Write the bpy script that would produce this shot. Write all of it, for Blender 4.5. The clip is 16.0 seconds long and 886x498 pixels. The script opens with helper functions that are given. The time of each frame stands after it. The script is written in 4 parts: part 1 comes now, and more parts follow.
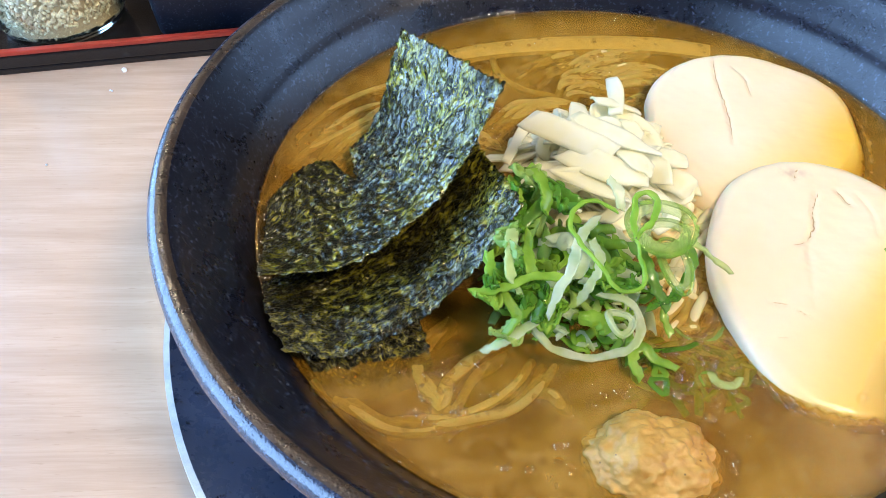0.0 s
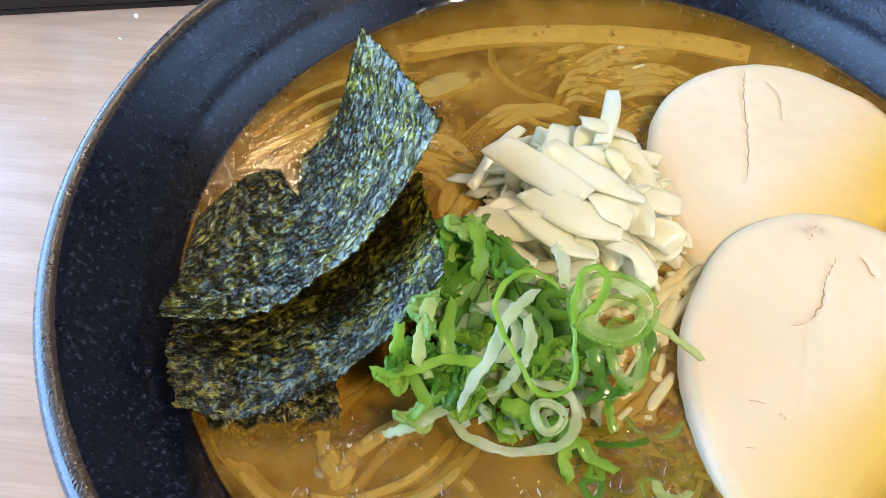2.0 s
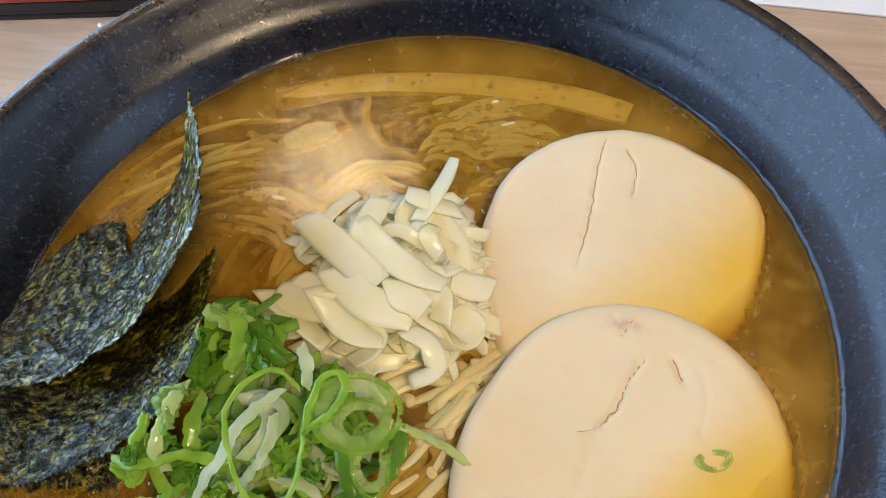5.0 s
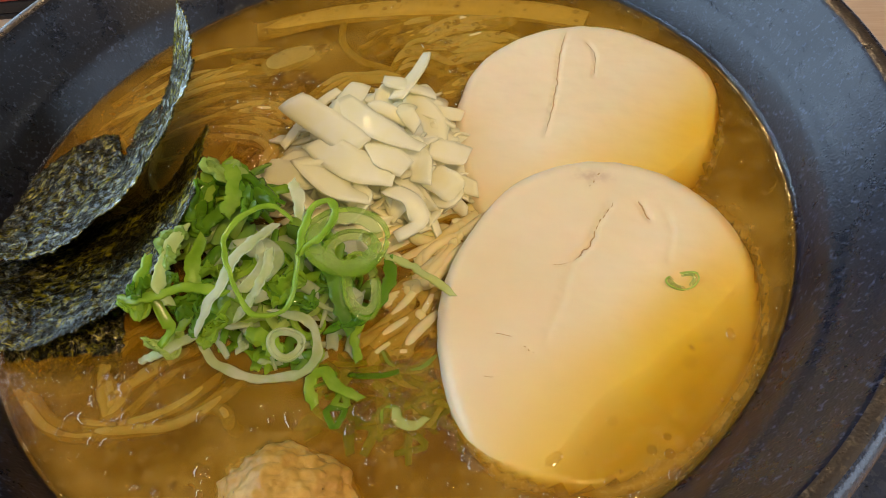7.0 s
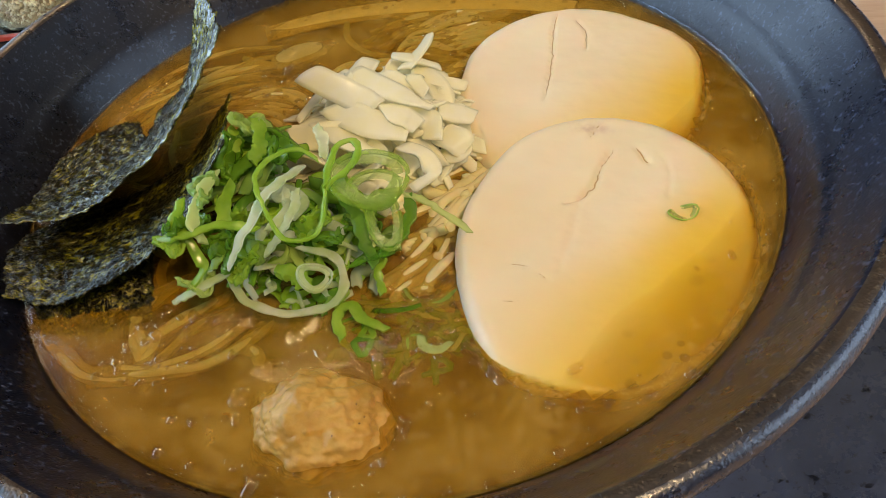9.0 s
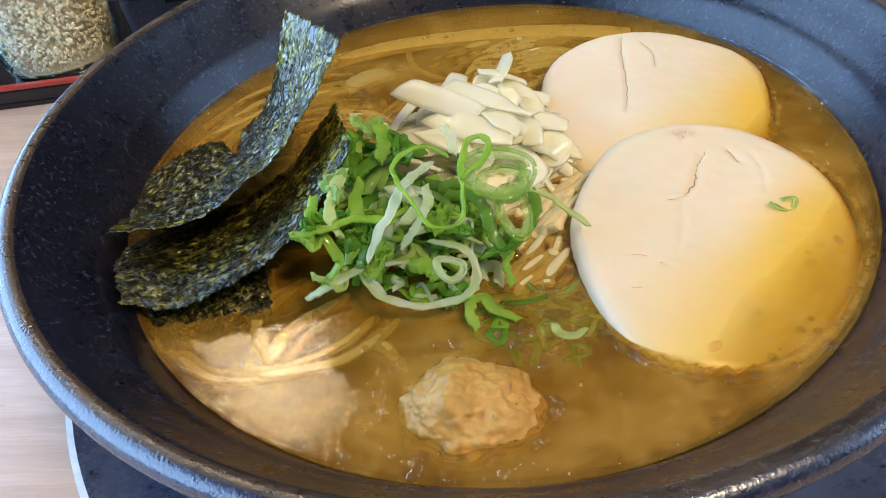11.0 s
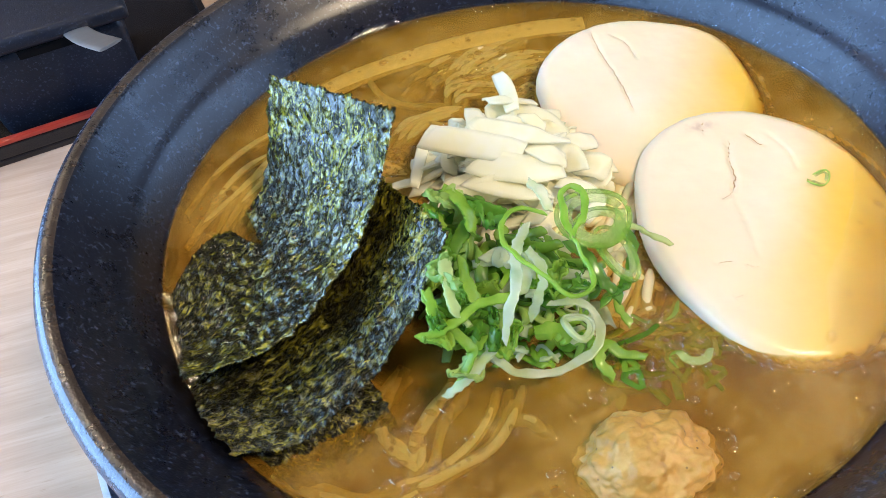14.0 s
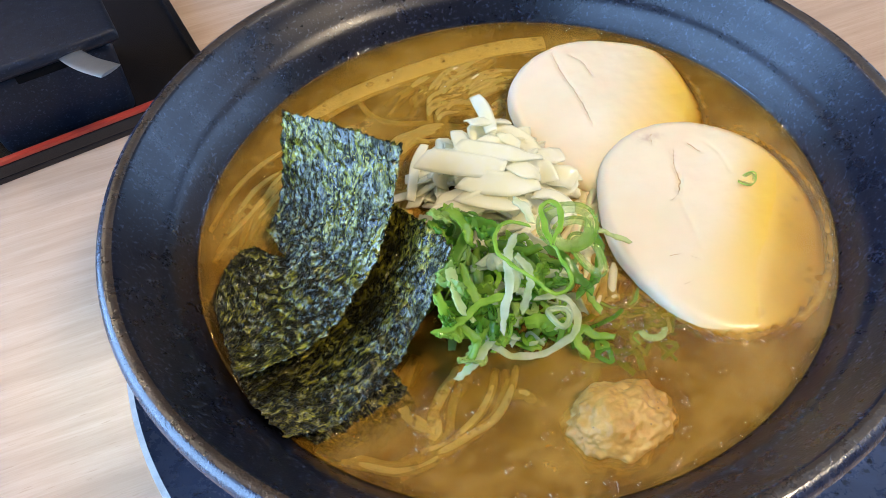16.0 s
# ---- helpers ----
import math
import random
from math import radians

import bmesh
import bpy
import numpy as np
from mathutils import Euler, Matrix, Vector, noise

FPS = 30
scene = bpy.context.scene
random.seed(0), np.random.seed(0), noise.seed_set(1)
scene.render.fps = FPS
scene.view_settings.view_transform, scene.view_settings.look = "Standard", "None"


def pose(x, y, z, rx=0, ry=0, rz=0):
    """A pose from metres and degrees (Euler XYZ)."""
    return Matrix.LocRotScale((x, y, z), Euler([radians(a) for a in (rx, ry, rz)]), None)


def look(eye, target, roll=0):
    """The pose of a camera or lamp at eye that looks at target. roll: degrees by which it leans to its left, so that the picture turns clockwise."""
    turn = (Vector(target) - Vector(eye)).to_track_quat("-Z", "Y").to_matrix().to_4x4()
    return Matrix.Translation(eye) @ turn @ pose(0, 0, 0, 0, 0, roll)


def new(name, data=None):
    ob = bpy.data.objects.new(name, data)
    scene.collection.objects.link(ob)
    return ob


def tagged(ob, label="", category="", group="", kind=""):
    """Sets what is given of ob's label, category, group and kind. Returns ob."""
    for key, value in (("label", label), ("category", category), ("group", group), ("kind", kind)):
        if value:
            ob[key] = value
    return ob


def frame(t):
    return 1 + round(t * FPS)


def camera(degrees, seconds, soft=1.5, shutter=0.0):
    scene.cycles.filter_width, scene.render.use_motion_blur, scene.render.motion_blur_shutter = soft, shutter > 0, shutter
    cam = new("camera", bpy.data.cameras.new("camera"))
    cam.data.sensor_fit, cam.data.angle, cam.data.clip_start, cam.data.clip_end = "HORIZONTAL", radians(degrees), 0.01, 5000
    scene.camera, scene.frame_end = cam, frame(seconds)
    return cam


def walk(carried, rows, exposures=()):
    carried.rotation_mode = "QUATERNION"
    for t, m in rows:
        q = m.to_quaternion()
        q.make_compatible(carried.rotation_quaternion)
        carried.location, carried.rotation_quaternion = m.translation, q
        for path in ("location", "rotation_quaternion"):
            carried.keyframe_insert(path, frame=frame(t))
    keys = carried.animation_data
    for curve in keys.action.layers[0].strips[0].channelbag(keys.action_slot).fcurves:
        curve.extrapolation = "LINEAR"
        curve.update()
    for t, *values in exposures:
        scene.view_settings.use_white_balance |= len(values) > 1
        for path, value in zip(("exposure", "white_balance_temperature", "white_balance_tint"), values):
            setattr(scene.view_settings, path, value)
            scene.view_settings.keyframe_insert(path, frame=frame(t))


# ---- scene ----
# ---- camera ----
cam = camera(58.98, 16.0, 0.9)
ROWS = [
    (0, -0.04370, -0.14165, 0.20316, 41.869, -0.077, -0.739),
    (0.5, -0.03681, -0.13532, 0.20484, 40.425, -0.162, 0.283),
    (1, -0.02953, -0.12778, 0.20559, 39.267, -0.395, 2.014),
    (1.5, -0.02016, -0.11855, 0.20404, 37.465, 0.227, 3.574),
    (2, -0.01314, -0.10408, 0.20253, 35.837, 2.079, 6.898),
    (2.5, -0.00403, -0.09318, 0.20587, 36.018, 2.216, 9.369),
    (3, 0.00545, -0.08351, 0.20665, 35.431, 3.013, 10.971),
    (3.5, 0.01531, -0.07664, 0.21080, 34.928, 3.993, 12.884),
    (4, 0.02648, -0.07047, 0.21055, 33.577, 5.066, 13.543),
    (6.5, 0.04589, -0.09965, 0.20221, 35.141, 6.075, 10.007),
    (7, 0.04697, -0.11281, 0.19509, 37.584, 6.115, 9.332),
    (7.5, 0.04904, -0.11652, 0.19576, 37.160, 6.442, 8.899),
    (8, 0.04843, -0.12529, 0.19301, 38.455, 6.882, 8.401),
    (10.5, 0.02099, -0.15272, 0.18059, 47.009, 5.512, 4.162),
    (11, 0.00799, -0.15649, 0.18093, 47.325, 5.163, 3.124),
    (11.5, -0.00840, -0.15683, 0.18371, 46.798, 4.696, 0.990),
    (12, -0.01817, -0.15427, 0.18661, 46.417, 4.161, -2.341),
    (12.5, -0.03099, -0.14814, 0.18613, 45.287, 3.703, -6.037),
    (13, -0.03857, -0.14004, 0.19332, 44.699, 4.268, -10.030),
    (13.5, -0.04417, -0.13498, 0.19529, 42.676, 4.612, -13.392),
    (14, -0.04498, -0.12859, 0.19842, 41.821, 5.087, -15.770),
    (14.5, -0.04817, -0.12680, 0.20505, 40.666, 4.800, -18.109),
    (15, -0.05157, -0.12928, 0.21546, 40.131, 5.177, -18.909),
    (15.5, -0.05492, -0.13578, 0.22315, 39.886, 4.744, -19.477),
    (16, -0.05801, -0.13995, 0.22974, 39.330, 4.181, -20.212),
]
EXPOSURES = [(0.0, 0.35, 6500, 10), (2.0, 0.16, 6500, 10), (2.5, 0.06, 6430, 10), (3.5, -0.12, 6350, 11), (4.2, -0.15, 6450, 11), (6.3, -0.44, 9300, 12), (8.2, -0.44, 9300, 12),
             (10.3, -0.04, 7200, 12), (11.0, -0.02, 6800, 12), (12.0, 0.24, 6650, 12), (13.5, 0.30, 6500, 11), (16.0, 0.13, 6450, 11)]
walk(cam, [(t, pose(x, y, z, rx, ry, rz)) for t, x, y, z, rx, ry, rz in ROWS], EXPOSURES)

# heights over the table top, which is z = 0
SOUP_Z, SOUP_R, RIM_Z, RIM_R = 0.0635, 0.0885, 0.085, 0.1075
FLOOR_Z, CEIL_Z = -0.75, 2.0
ROOM = (-0.85, 2.6, -2.4, 2.6)          # x0, x1, y0, y1
WIN = (-0.9, 0.80, 0.05, 1.00)          # west window: y0, y1, z0, z1
EWIN = (-1.3, 1.2, 0.15, 1.60)          # east window

# ---- world and lights ----
world = bpy.data.worlds.new("sky")
scene.world = world
world.use_nodes = True
wn = world.node_tree
sky = wn.nodes.new("ShaderNodeTexSky")
sky.sky_type, sky.sun_disc = "NISHITA", False
sky.sun_elevation, sky.sun_rotation = radians(40), radians(100)
wn.links.new(sky.outputs[0], wn.nodes["Background"].inputs[0])
wn.nodes["Background"].inputs[1].default_value = 0.1


def area_lamp(name, m, w, h, power, colour):
    d = bpy.data.lights.new(name, "AREA")
    d.shape, d.size, d.size_y, d.energy, d.color = "RECTANGLE", w, h, power, colour
    ob = new(name, d)
    ob.matrix_world = m
    return ob


area_lamp("window_daylight", look((ROOM[0] - 0.05, (WIN[0] + WIN[1]) / 2, (WIN[2] + WIN[3]) / 2), (1.0, (WIN[0] + WIN[1]) / 2, 0.7)),
          WIN[1] - WIN[0], WIN[3] - WIN[2], 45.0, (0.32, 0.57, 1.0))
area_lamp("far_window_daylight", look((ROOM[1] + 0.05, (EWIN[0] + EWIN[1]) / 2, (EWIN[2] + EWIN[3]) / 2), (0.0, (EWIN[0] + EWIN[1]) / 2, 0.7)),
          EWIN[1] - EWIN[0], EWIN[3] - EWIN[2], 44.0, (0.28, 0.53, 1.0))
# the first is known by its reflection; the second is unseen, added warm fill
LAMPS = [(-0.62, 1.05, 1.45, 0.095), (0.75, -0.75, 1.55, 0.20)]

# ---- materials ----


class Mat:
    def __init__(self, name):
        self.m = bpy.data.materials.new(name)
        self.m.use_nodes = True
        self.t = self.m.node_tree
        self.b = self.t.nodes["Principled BSDF"]
        self.out = self.t.nodes["Material Output"]

    def node(self, kind, **values):
        n = self.t.nodes.new("ShaderNode" + kind)
        for k, v in values.items():
            if k in n.inputs:
                n.inputs[k].default_value = v
        return n

    def link(self, a, b):
        self.t.links.new(a, b)

    def coords(self, stretch=(1, 1, 1), which="Object"):
        c, mp = self.node("TexCoord"), self.node("Mapping")
        mp.inputs["Scale"].default_value = stretch
        self.link(c.outputs[which], mp.inputs[0])
        return mp.outputs[0]

    def noise(self, scale, detail=4.0, rough=0.55, vec=None, distort=0.0):
        n = self.node("TexNoise", Scale=scale, Detail=detail, Roughness=rough, Distortion=distort)
        self.link(vec if vec else self.coords(), n.inputs["Vector"])
        return n.outputs[0]

    def cells(self, scale, vec=None, feature="F1", out="Distance"):
        n = self.node("TexVoronoi", Scale=scale)
        n.feature = feature
        self.link(vec if vec else self.coords(), n.inputs["Vector"])
        return n.outputs[out]

    def ramp(self, fac, *stops):
        n = self.node("ValToRGB")
        e = n.color_ramp.elements
        while len(e) < len(stops):
            e.new(0.5)
        for el, (p, c) in zip(e, stops):
            el.position = p
            el.color = (c, c, c, 1) if isinstance(c, (int, float)) else (*c, 1)
        self.link(fac, n.inputs[0])
        return n.outputs[0]

    def mix(self, fac, a, b, blend="MIX"):
        n = self.node("Mix")
        n.data_type, n.blend_type = "RGBA", blend
        for sock, v in ((n.inputs[0], fac), (n.inputs[6], a), (n.inputs[7], b)):
            if isinstance(v, (int, float)):
                sock.default_value = v
            elif isinstance(v, tuple):
                sock.default_value = (*v, 1)
            else:
                self.link(v, sock)
        return n.outputs[2]

    def calc(self, op, a, b=0.0):
        n = self.node("Math")
        n.operation = op
        for sock, v in ((n.inputs[0], a), (n.inputs[1], b)):
            if isinstance(v, (int, float)):
                sock.default_value = v
            else:
                self.link(v, sock)
        return n.outputs[0]

    def bump(self, height, strength, distance, to=None):
        n = self.node("Bump", Strength=strength, Distance=distance)
        self.link(height, n.inputs["Height"])
        if to is None:
            self.link(n.outputs[0], self.b.inputs["Normal"])
        return n.outputs[0]

    def set(self, colour=None, rough=None, metal=None, spec=None, sss=None, trans=None, coat=None, coat_rough=None, ior=None):
        for key, v in (("Base Color", colour), ("Roughness", rough), ("Metallic", metal), ("Specular IOR Level", spec), ("Subsurface Weight", sss),
                       ("Transmission Weight", trans), ("Coat Weight", coat), ("Coat Roughness", coat_rough), ("IOR", ior)):
            if v is None:
                continue
            if isinstance(v, (int, float)):
                self.b.inputs[key].default_value = v
            elif isinstance(v, tuple):
                self.b.inputs[key].default_value = (*v, 1)
            else:
                self.link(v, self.b.inputs[key])
        return self


def plain(name, colour, rough=0.5, metal=0.0, vary=0.12, scale=60.0, bump=0.0, spec=0.5):
    m = Mat(name)
    n = m.noise(scale, 5)
    fine = m.noise(scale * 9, 3)
    f = m.calc("ADD", m.calc("MULTIPLY", n, 0.65), m.calc("MULTIPLY", fine, 0.35))
    dark, light = tuple(c * (1 - vary) for c in colour), tuple(min(1, c * (1 + vary)) for c in colour)
    m.set(m.ramp(f, (0.3, dark), (0.7, light)), rough, metal, spec)
    if bump:
        m.bump(fine, 0.5, bump)
    return m


def table_wood():
    m = Mat("pale_wood")
    long = m.coords((1.0, 16.0, 4.0))
    grain = m.noise(9.0, 7, 0.62, long, 0.6)
    fibre = m.noise(60.0, 4, 0.6, m.coords((1.0, 22.0, 4.0)))
    pores = m.noise(150.0, 2, 0.5, m.coords((1.0, 9.0, 4.0)))
    c = m.ramp(grain, (0.30, (0.44, 0.305, 0.215)), (0.50, (0.51, 0.365, 0.262)), (0.70, (0.57, 0.42, 0.312)))
    c = m.mix(m.ramp(fibre, (0.35, 0.30), (0.6, 0.0)), c, (0.40, 0.26, 0.17))
    c = m.mix(m.ramp(pores, (0.25, 0.5), (0.36, 0.0)), c, (0.36, 0.23, 0.15))
    m.set(c, m.ramp(grain, (0.3, 0.27), (0.7, 0.20)), spec=0.5)
    m.bump(fibre, 0.12, 0.0004)
    return m


def glaze(name, base, sparkle, rough=0.3, relief=0.00007, spec=0.5):
    m = Mat(name)
    big = m.noise(38.0, 5, 0.6)
    fine = m.noise(900.0, 4, 0.65)
    streak = m.noise(120.0, 6, 0.7)
    c = m.ramp(big, (0.40, base), (0.62, tuple(v * 1.6 for v in base)))
    # pale speckles of the glaze, with its glitter put into the colour too
    c = m.mix(m.ramp(fine, (0.57, 0.0), (0.66, 0.8)), c, sparkle)
    c = m.mix(m.ramp(m.noise(260.0, 5, 0.7), (0.60, 0.0), (0.65, 0.85)), c, (0.003, 0.003, 0.005))
    r = m.calc("ADD", m.ramp(streak, (0.40, rough + 0.05), (0.62, rough - 0.03)), m.calc("MULTIPLY", fine, 0.10))
    m.set(c, r, spec=spec)
    h = m.calc("ADD", m.noise(1900.0, 0.5, 0.5), m.calc("MULTIPLY", m.ramp(m.noise(420.0, 2, 0.6), (0.64, 0.0), (0.67, 1.0)), -0.8))
    m.bump(h, 1.0, relief)
    return m


def oil_discs(m, scale, most):
    """Round flat drops of oil of uneven size, as a mask."""
    vec = m.coords((1.0, 1.0, 0.02))
    size = m.node("SeparateColor")
    m.link(m.cells(scale, vec, out="Color"), size.inputs[0])
    edge = m.calc("SUBTRACT", m.calc("MULTIPLY", m.calc("POWER", size.outputs[0], 1.6), most), m.cells(scale, vec))
    return m.ramp(edge, (0.0, 0.0), (0.04, 1.0))


def broth(name, top):
    """A cloudy layer of broth. The top one lets through more where the broth over a thing is thin (attribute "cover"), and has the gloss of fat on it."""
    m = Mat(name)
    cloud = m.noise(60.0, 5, 0.55, None, 0.25)
    fine = m.noise(480.0, 3, 0.65)
    warm = m.noise(15.0, 3)
    discs = m.calc("MAXIMUM", oil_discs(m, 300.0, 0.36), oil_discs(m, 105.0, 0.20))
    c = m.ramp(cloud, (0.36, (0.26, 0.122, 0.009)), (0.50, (0.345, 0.178, 0.017)), (0.64, (0.50, 0.29, 0.050)))
    c = m.mix(m.ramp(warm, (0.42, 0.0), (0.60, 0.5)), c, (0.37, 0.18, 0.012))
    c = m.mix(m.ramp(fine, (0.52, 0.0), (0.64, 0.50)), c, (0.60, 0.37, 0.10))
    c = m.mix(m.calc("MULTIPLY", discs, 0.7), c, (0.22, 0.095, 0.009))
    m.set(c, 0.6, spec=0.1)
    clear = m.node("BsdfTransparent", Color=(1.0, 0.94, 0.74, 1))
    body = m.node("MixShader")
    patch = m.calc("ADD", m.ramp(cloud, (0.38, 0.80), (0.62, 1.10)), m.calc("MULTIPLY", discs, 0.35))
    at = m.node("Attribute")
    at.attribute_name = "cover"
    if top:
        m.link(m.ramp(at.outputs["Fac"], (0.0, (1.0, 1.0, 1.0)), (0.45, (1.0, 0.91, 0.60)), (0.66, (0.99, 0.74, 0.14))), clear.inputs[0])
        m.link(m.calc("MINIMUM", m.calc("MULTIPLY", at.outputs["Fac"], patch), 0.97), body.inputs[0])
    else:
        m.link(m.calc("MULTIPLY", patch, m.calc("MULTIPLY", at.outputs["Fac"], 0.36)), body.inputs[0])
    m.link(clear.outputs[0], body.inputs[1])
    m.link(m.b.outputs[0], body.inputs[2])
    last = body
    if top:
        gloss, fres, last = m.node("BsdfGlossy", Roughness=0.025), m.node("LayerWeight"), m.node("MixShader")
        h = m.calc("ADD", m.calc("MULTIPLY", m.noise(330.0, 5, 0.7), 0.27), m.calc("MULTIPLY", discs, 0.22))
        h = m.calc("ADD", h, m.calc("MULTIPLY", m.noise(45.0, 2), 0.7))
        nrm = m.bump(h, 0.8, 0.00048, to=False)
        m.link(nrm, gloss.inputs["Normal"])
        m.link(nrm, fres.inputs["Normal"])
        m.link(m.calc("ADD", m.calc("MULTIPLY", m.calc("POWER", fres.outputs["Facing"], 5.0), 0.40), 0.035), last.inputs[0])
        m.link(body.outputs[0], last.inputs[1])
        m.link(gloss.outputs[0], last.inputs[2])
    m.link(last.outputs[0], m.out.inputs[0])
    return m


def chicken_meat():
    m = Mat("poached_chicken")
    fib = m.noise(70.0, 6, 0.6, m.coords((1.0, 2.6, 1.0)), 0.5)
    big = m.noise(28.0, 3)
    c = m.ramp(big, (0.40, (0.74, 0.62, 0.42)), (0.62, (0.79, 0.68, 0.50)))
    c = m.mix(m.ramp(fib, (0.40, 0.2), (0.55, 0.0)), c, (0.80, 0.62, 0.40))
    at = m.node("Attribute")
    at.attribute_name = "soak"
    c = m.mix(m.calc("MULTIPLY", at.outputs["Fac"], m.ramp(big, (0.40, 0.85), (0.6, 1.0))), c, (0.74, 0.47, 0.040))
    spot = m.node("Attribute")
    spot.attribute_name = "bruise"
    c = m.mix(m.calc("MULTIPLY", spot.outputs["Fac"], m.ramp(m.noise(380.0, 3), (0.40, 0.15), (0.60, 0.75))), c, (0.50, 0.33, 0.25))
    m.set(c, 0.30, spec=0.42, sss=0.35)
    m.b.inputs["Subsurface Radius"].default_value = (1.0, 0.55, 0.3)
    m.b.inputs["Subsurface Scale"].default_value = 0.003
    m.bump(m.calc("ADD", m.noise(90.0, 2, 0.5, m.coords((1.0, 2.2, 1.0))), m.calc("MULTIPLY", m.noise(420.0, 1), 0.3)), 0.5, 0.0003)
    return m


def nori_mat():
    m = Mat("toasted_seaweed")
    vec = m.coords((1, 1, 1), "UV")
    broad = m.noise(3.5, 3, 0.6, vec, 0.4)
    glint_flake = m.noise(14.0, 7, 0.72, vec, 1.0)
    glint_shreds = m.noise(38.0, 4, 0.7, m.coords((1.0, 1.3, 1.0), "UV"), 1.6)
    # olive tone with gold flecks; the gold paints warm lamp glints into the colour
    c = m.ramp(glint_flake, (0.42, (0.0012, 0.0013, 0.0006)), (0.50, (0.016, 0.018, 0.003)), (0.56, (0.15, 0.140, 0.012)), (0.66, (0.42, 0.36, 0.03)))
    c = m.mix(m.ramp(glint_shreds, (0.56, 0.0), (0.61, 0.8)), c, (0.50, 0.43, 0.05))
    c = m.mix(m.ramp(broad, (0.46, 0.0), (0.58, 0.8)), c, (0.006, 0.0050, 0.0025))
    wet = m.node("Attribute")
    wet.attribute_name = "soaked"
    c = m.mix(m.calc("MULTIPLY", wet.outputs["Fac"], m.ramp(glint_flake, (0.46, 0.85), (0.60, 0.15))), c, (0.006, 0.005, 0.0025))
    m.set(c, m.ramp(glint_shreds, (0.42, 0.32), (0.56, 0.12)), spec=m.ramp(glint_flake, (0.44, 0.15), (0.56, 0.9)), ior=1.6)
    patches = m.noise(9.0, 7, 0.75, vec, 0.8)
    m.set(coat=m.calc("MULTIPLY", m.ramp(patches, (0.46, 0.0), (0.58, 0.70)), m.calc("SUBTRACT", 1.0, m.calc("MULTIPLY", wet.outputs["Fac"], 0.55))), coat_rough=0.10)
    m.b.inputs["Coat IOR"].default_value = 1.75
    m.b.inputs["Specular Tint"].default_value = (1.0, 0.94, 0.60, 1)
    relief = m.calc("ADD", m.calc("MULTIPLY", m.noise(26.0, 2, 0.5, vec, 1.0), 1.6), m.calc("MULTIPLY", glint_shreds, 0.35))
    nrm = m.bump(relief, 0.9, 0.00040)
    m.link(m.bump(m.noise(44.0, 2, 0.5, vec, 0.8), 0.7, 0.00022, to=False), m.b.inputs["Coat Normal"])
    thin = m.node("BsdfTranslucent")
    m.link(m.ramp(glint_flake, (0.44, (0.02, 0.02, 0.002)), (0.64, (0.42, 0.36, 0.03))), thin.inputs[0])
    m.link(nrm, thin.inputs["Normal"])
    both = m.node("MixShader", Fac=0.14)
    m.link(m.b.outputs[0], both.inputs[1])
    m.link(thin.outputs[0], both.inputs[2])
    m.link(both.outputs[0], m.out.inputs[0])
    return m


def green_mat(name, a, b, pale, sss=0.12, clear=0.26):
    """Scallion: green skin with paler stretches."""
    m = Mat(name)
    n = m.noise(140.0, 4)
    rnd = m.node("ObjectInfo").outputs["Random"]
    c = m.mix(m.ramp(n, (0.3, 0.0), (0.7, 1.0)), a, b)
    c = m.mix(m.ramp(rnd, (0.72, 0.0), (0.95, 0.8)), c, pale)
    m.set(c, 0.12, spec=0.55, sss=sss)
    m.b.inputs["Subsurface Scale"].default_value = 0.002
    nrm = m.bump(m.noise(700.0, 3), 0.3, 0.0003)
    see_through(m, clear, nrm, c, 0.42)
    return m


def see_through(m, clear, nrm, colour, glow=0.3):
    """Thin wet plant tissue: light comes through it, and a little of what lies behind shows."""
    thin, gap, a, b = m.node("BsdfTranslucent"), m.node("BsdfTransparent"), m.node("MixShader", Fac=glow), m.node("MixShader", Fac=clear)
    m.link(colour, thin.inputs[0])
    m.link(nrm, thin.inputs["Normal"])
    m.link(m.b.outputs[0], a.inputs[1])
    m.link(thin.outputs[0], a.inputs[2])
    m.link(a.outputs[0], b.inputs[1])
    m.link(gap.outputs[0], b.inputs[2])
    m.link(b.outputs[0], m.out.inputs[0])


def onion_mat(name, c0, c1, clear=0.05, glow=0.5):
    m = Mat(name)
    lines = m.noise(160.0, 3, 0.55)
    c = m.ramp(lines, (0.40, c0), (0.60, c1))
    m.set(c, 0.2, spec=0.5)
    see_through(m, clear, m.bump(m.noise(160.0, 1.5), 0.3, 0.0004), c, glow)
    return m


def noodle_mat():
    m = Mat("wheat_noodle")
    n = m.noise(220.0, 4)
    rnd = m.node("ObjectInfo").outputs["Random"]
    c = m.ramp(n, (0.3, (0.93, 0.76, 0.38)), (0.7, (0.96, 0.84, 0.50)))
    c = m.mix(m.ramp(rnd, (0.3, 0.0), (1.0, 0.6)), c, (0.97, 0.90, 0.64))
    m.set(c, 0.18, spec=0.5, sss=0.15)
    m.b.inputs["Subsurface Scale"].default_value = 0.002
    see_through(m, 0.24, m.bump(n, 0.15, 0.0005), c, 0.2)
    return m


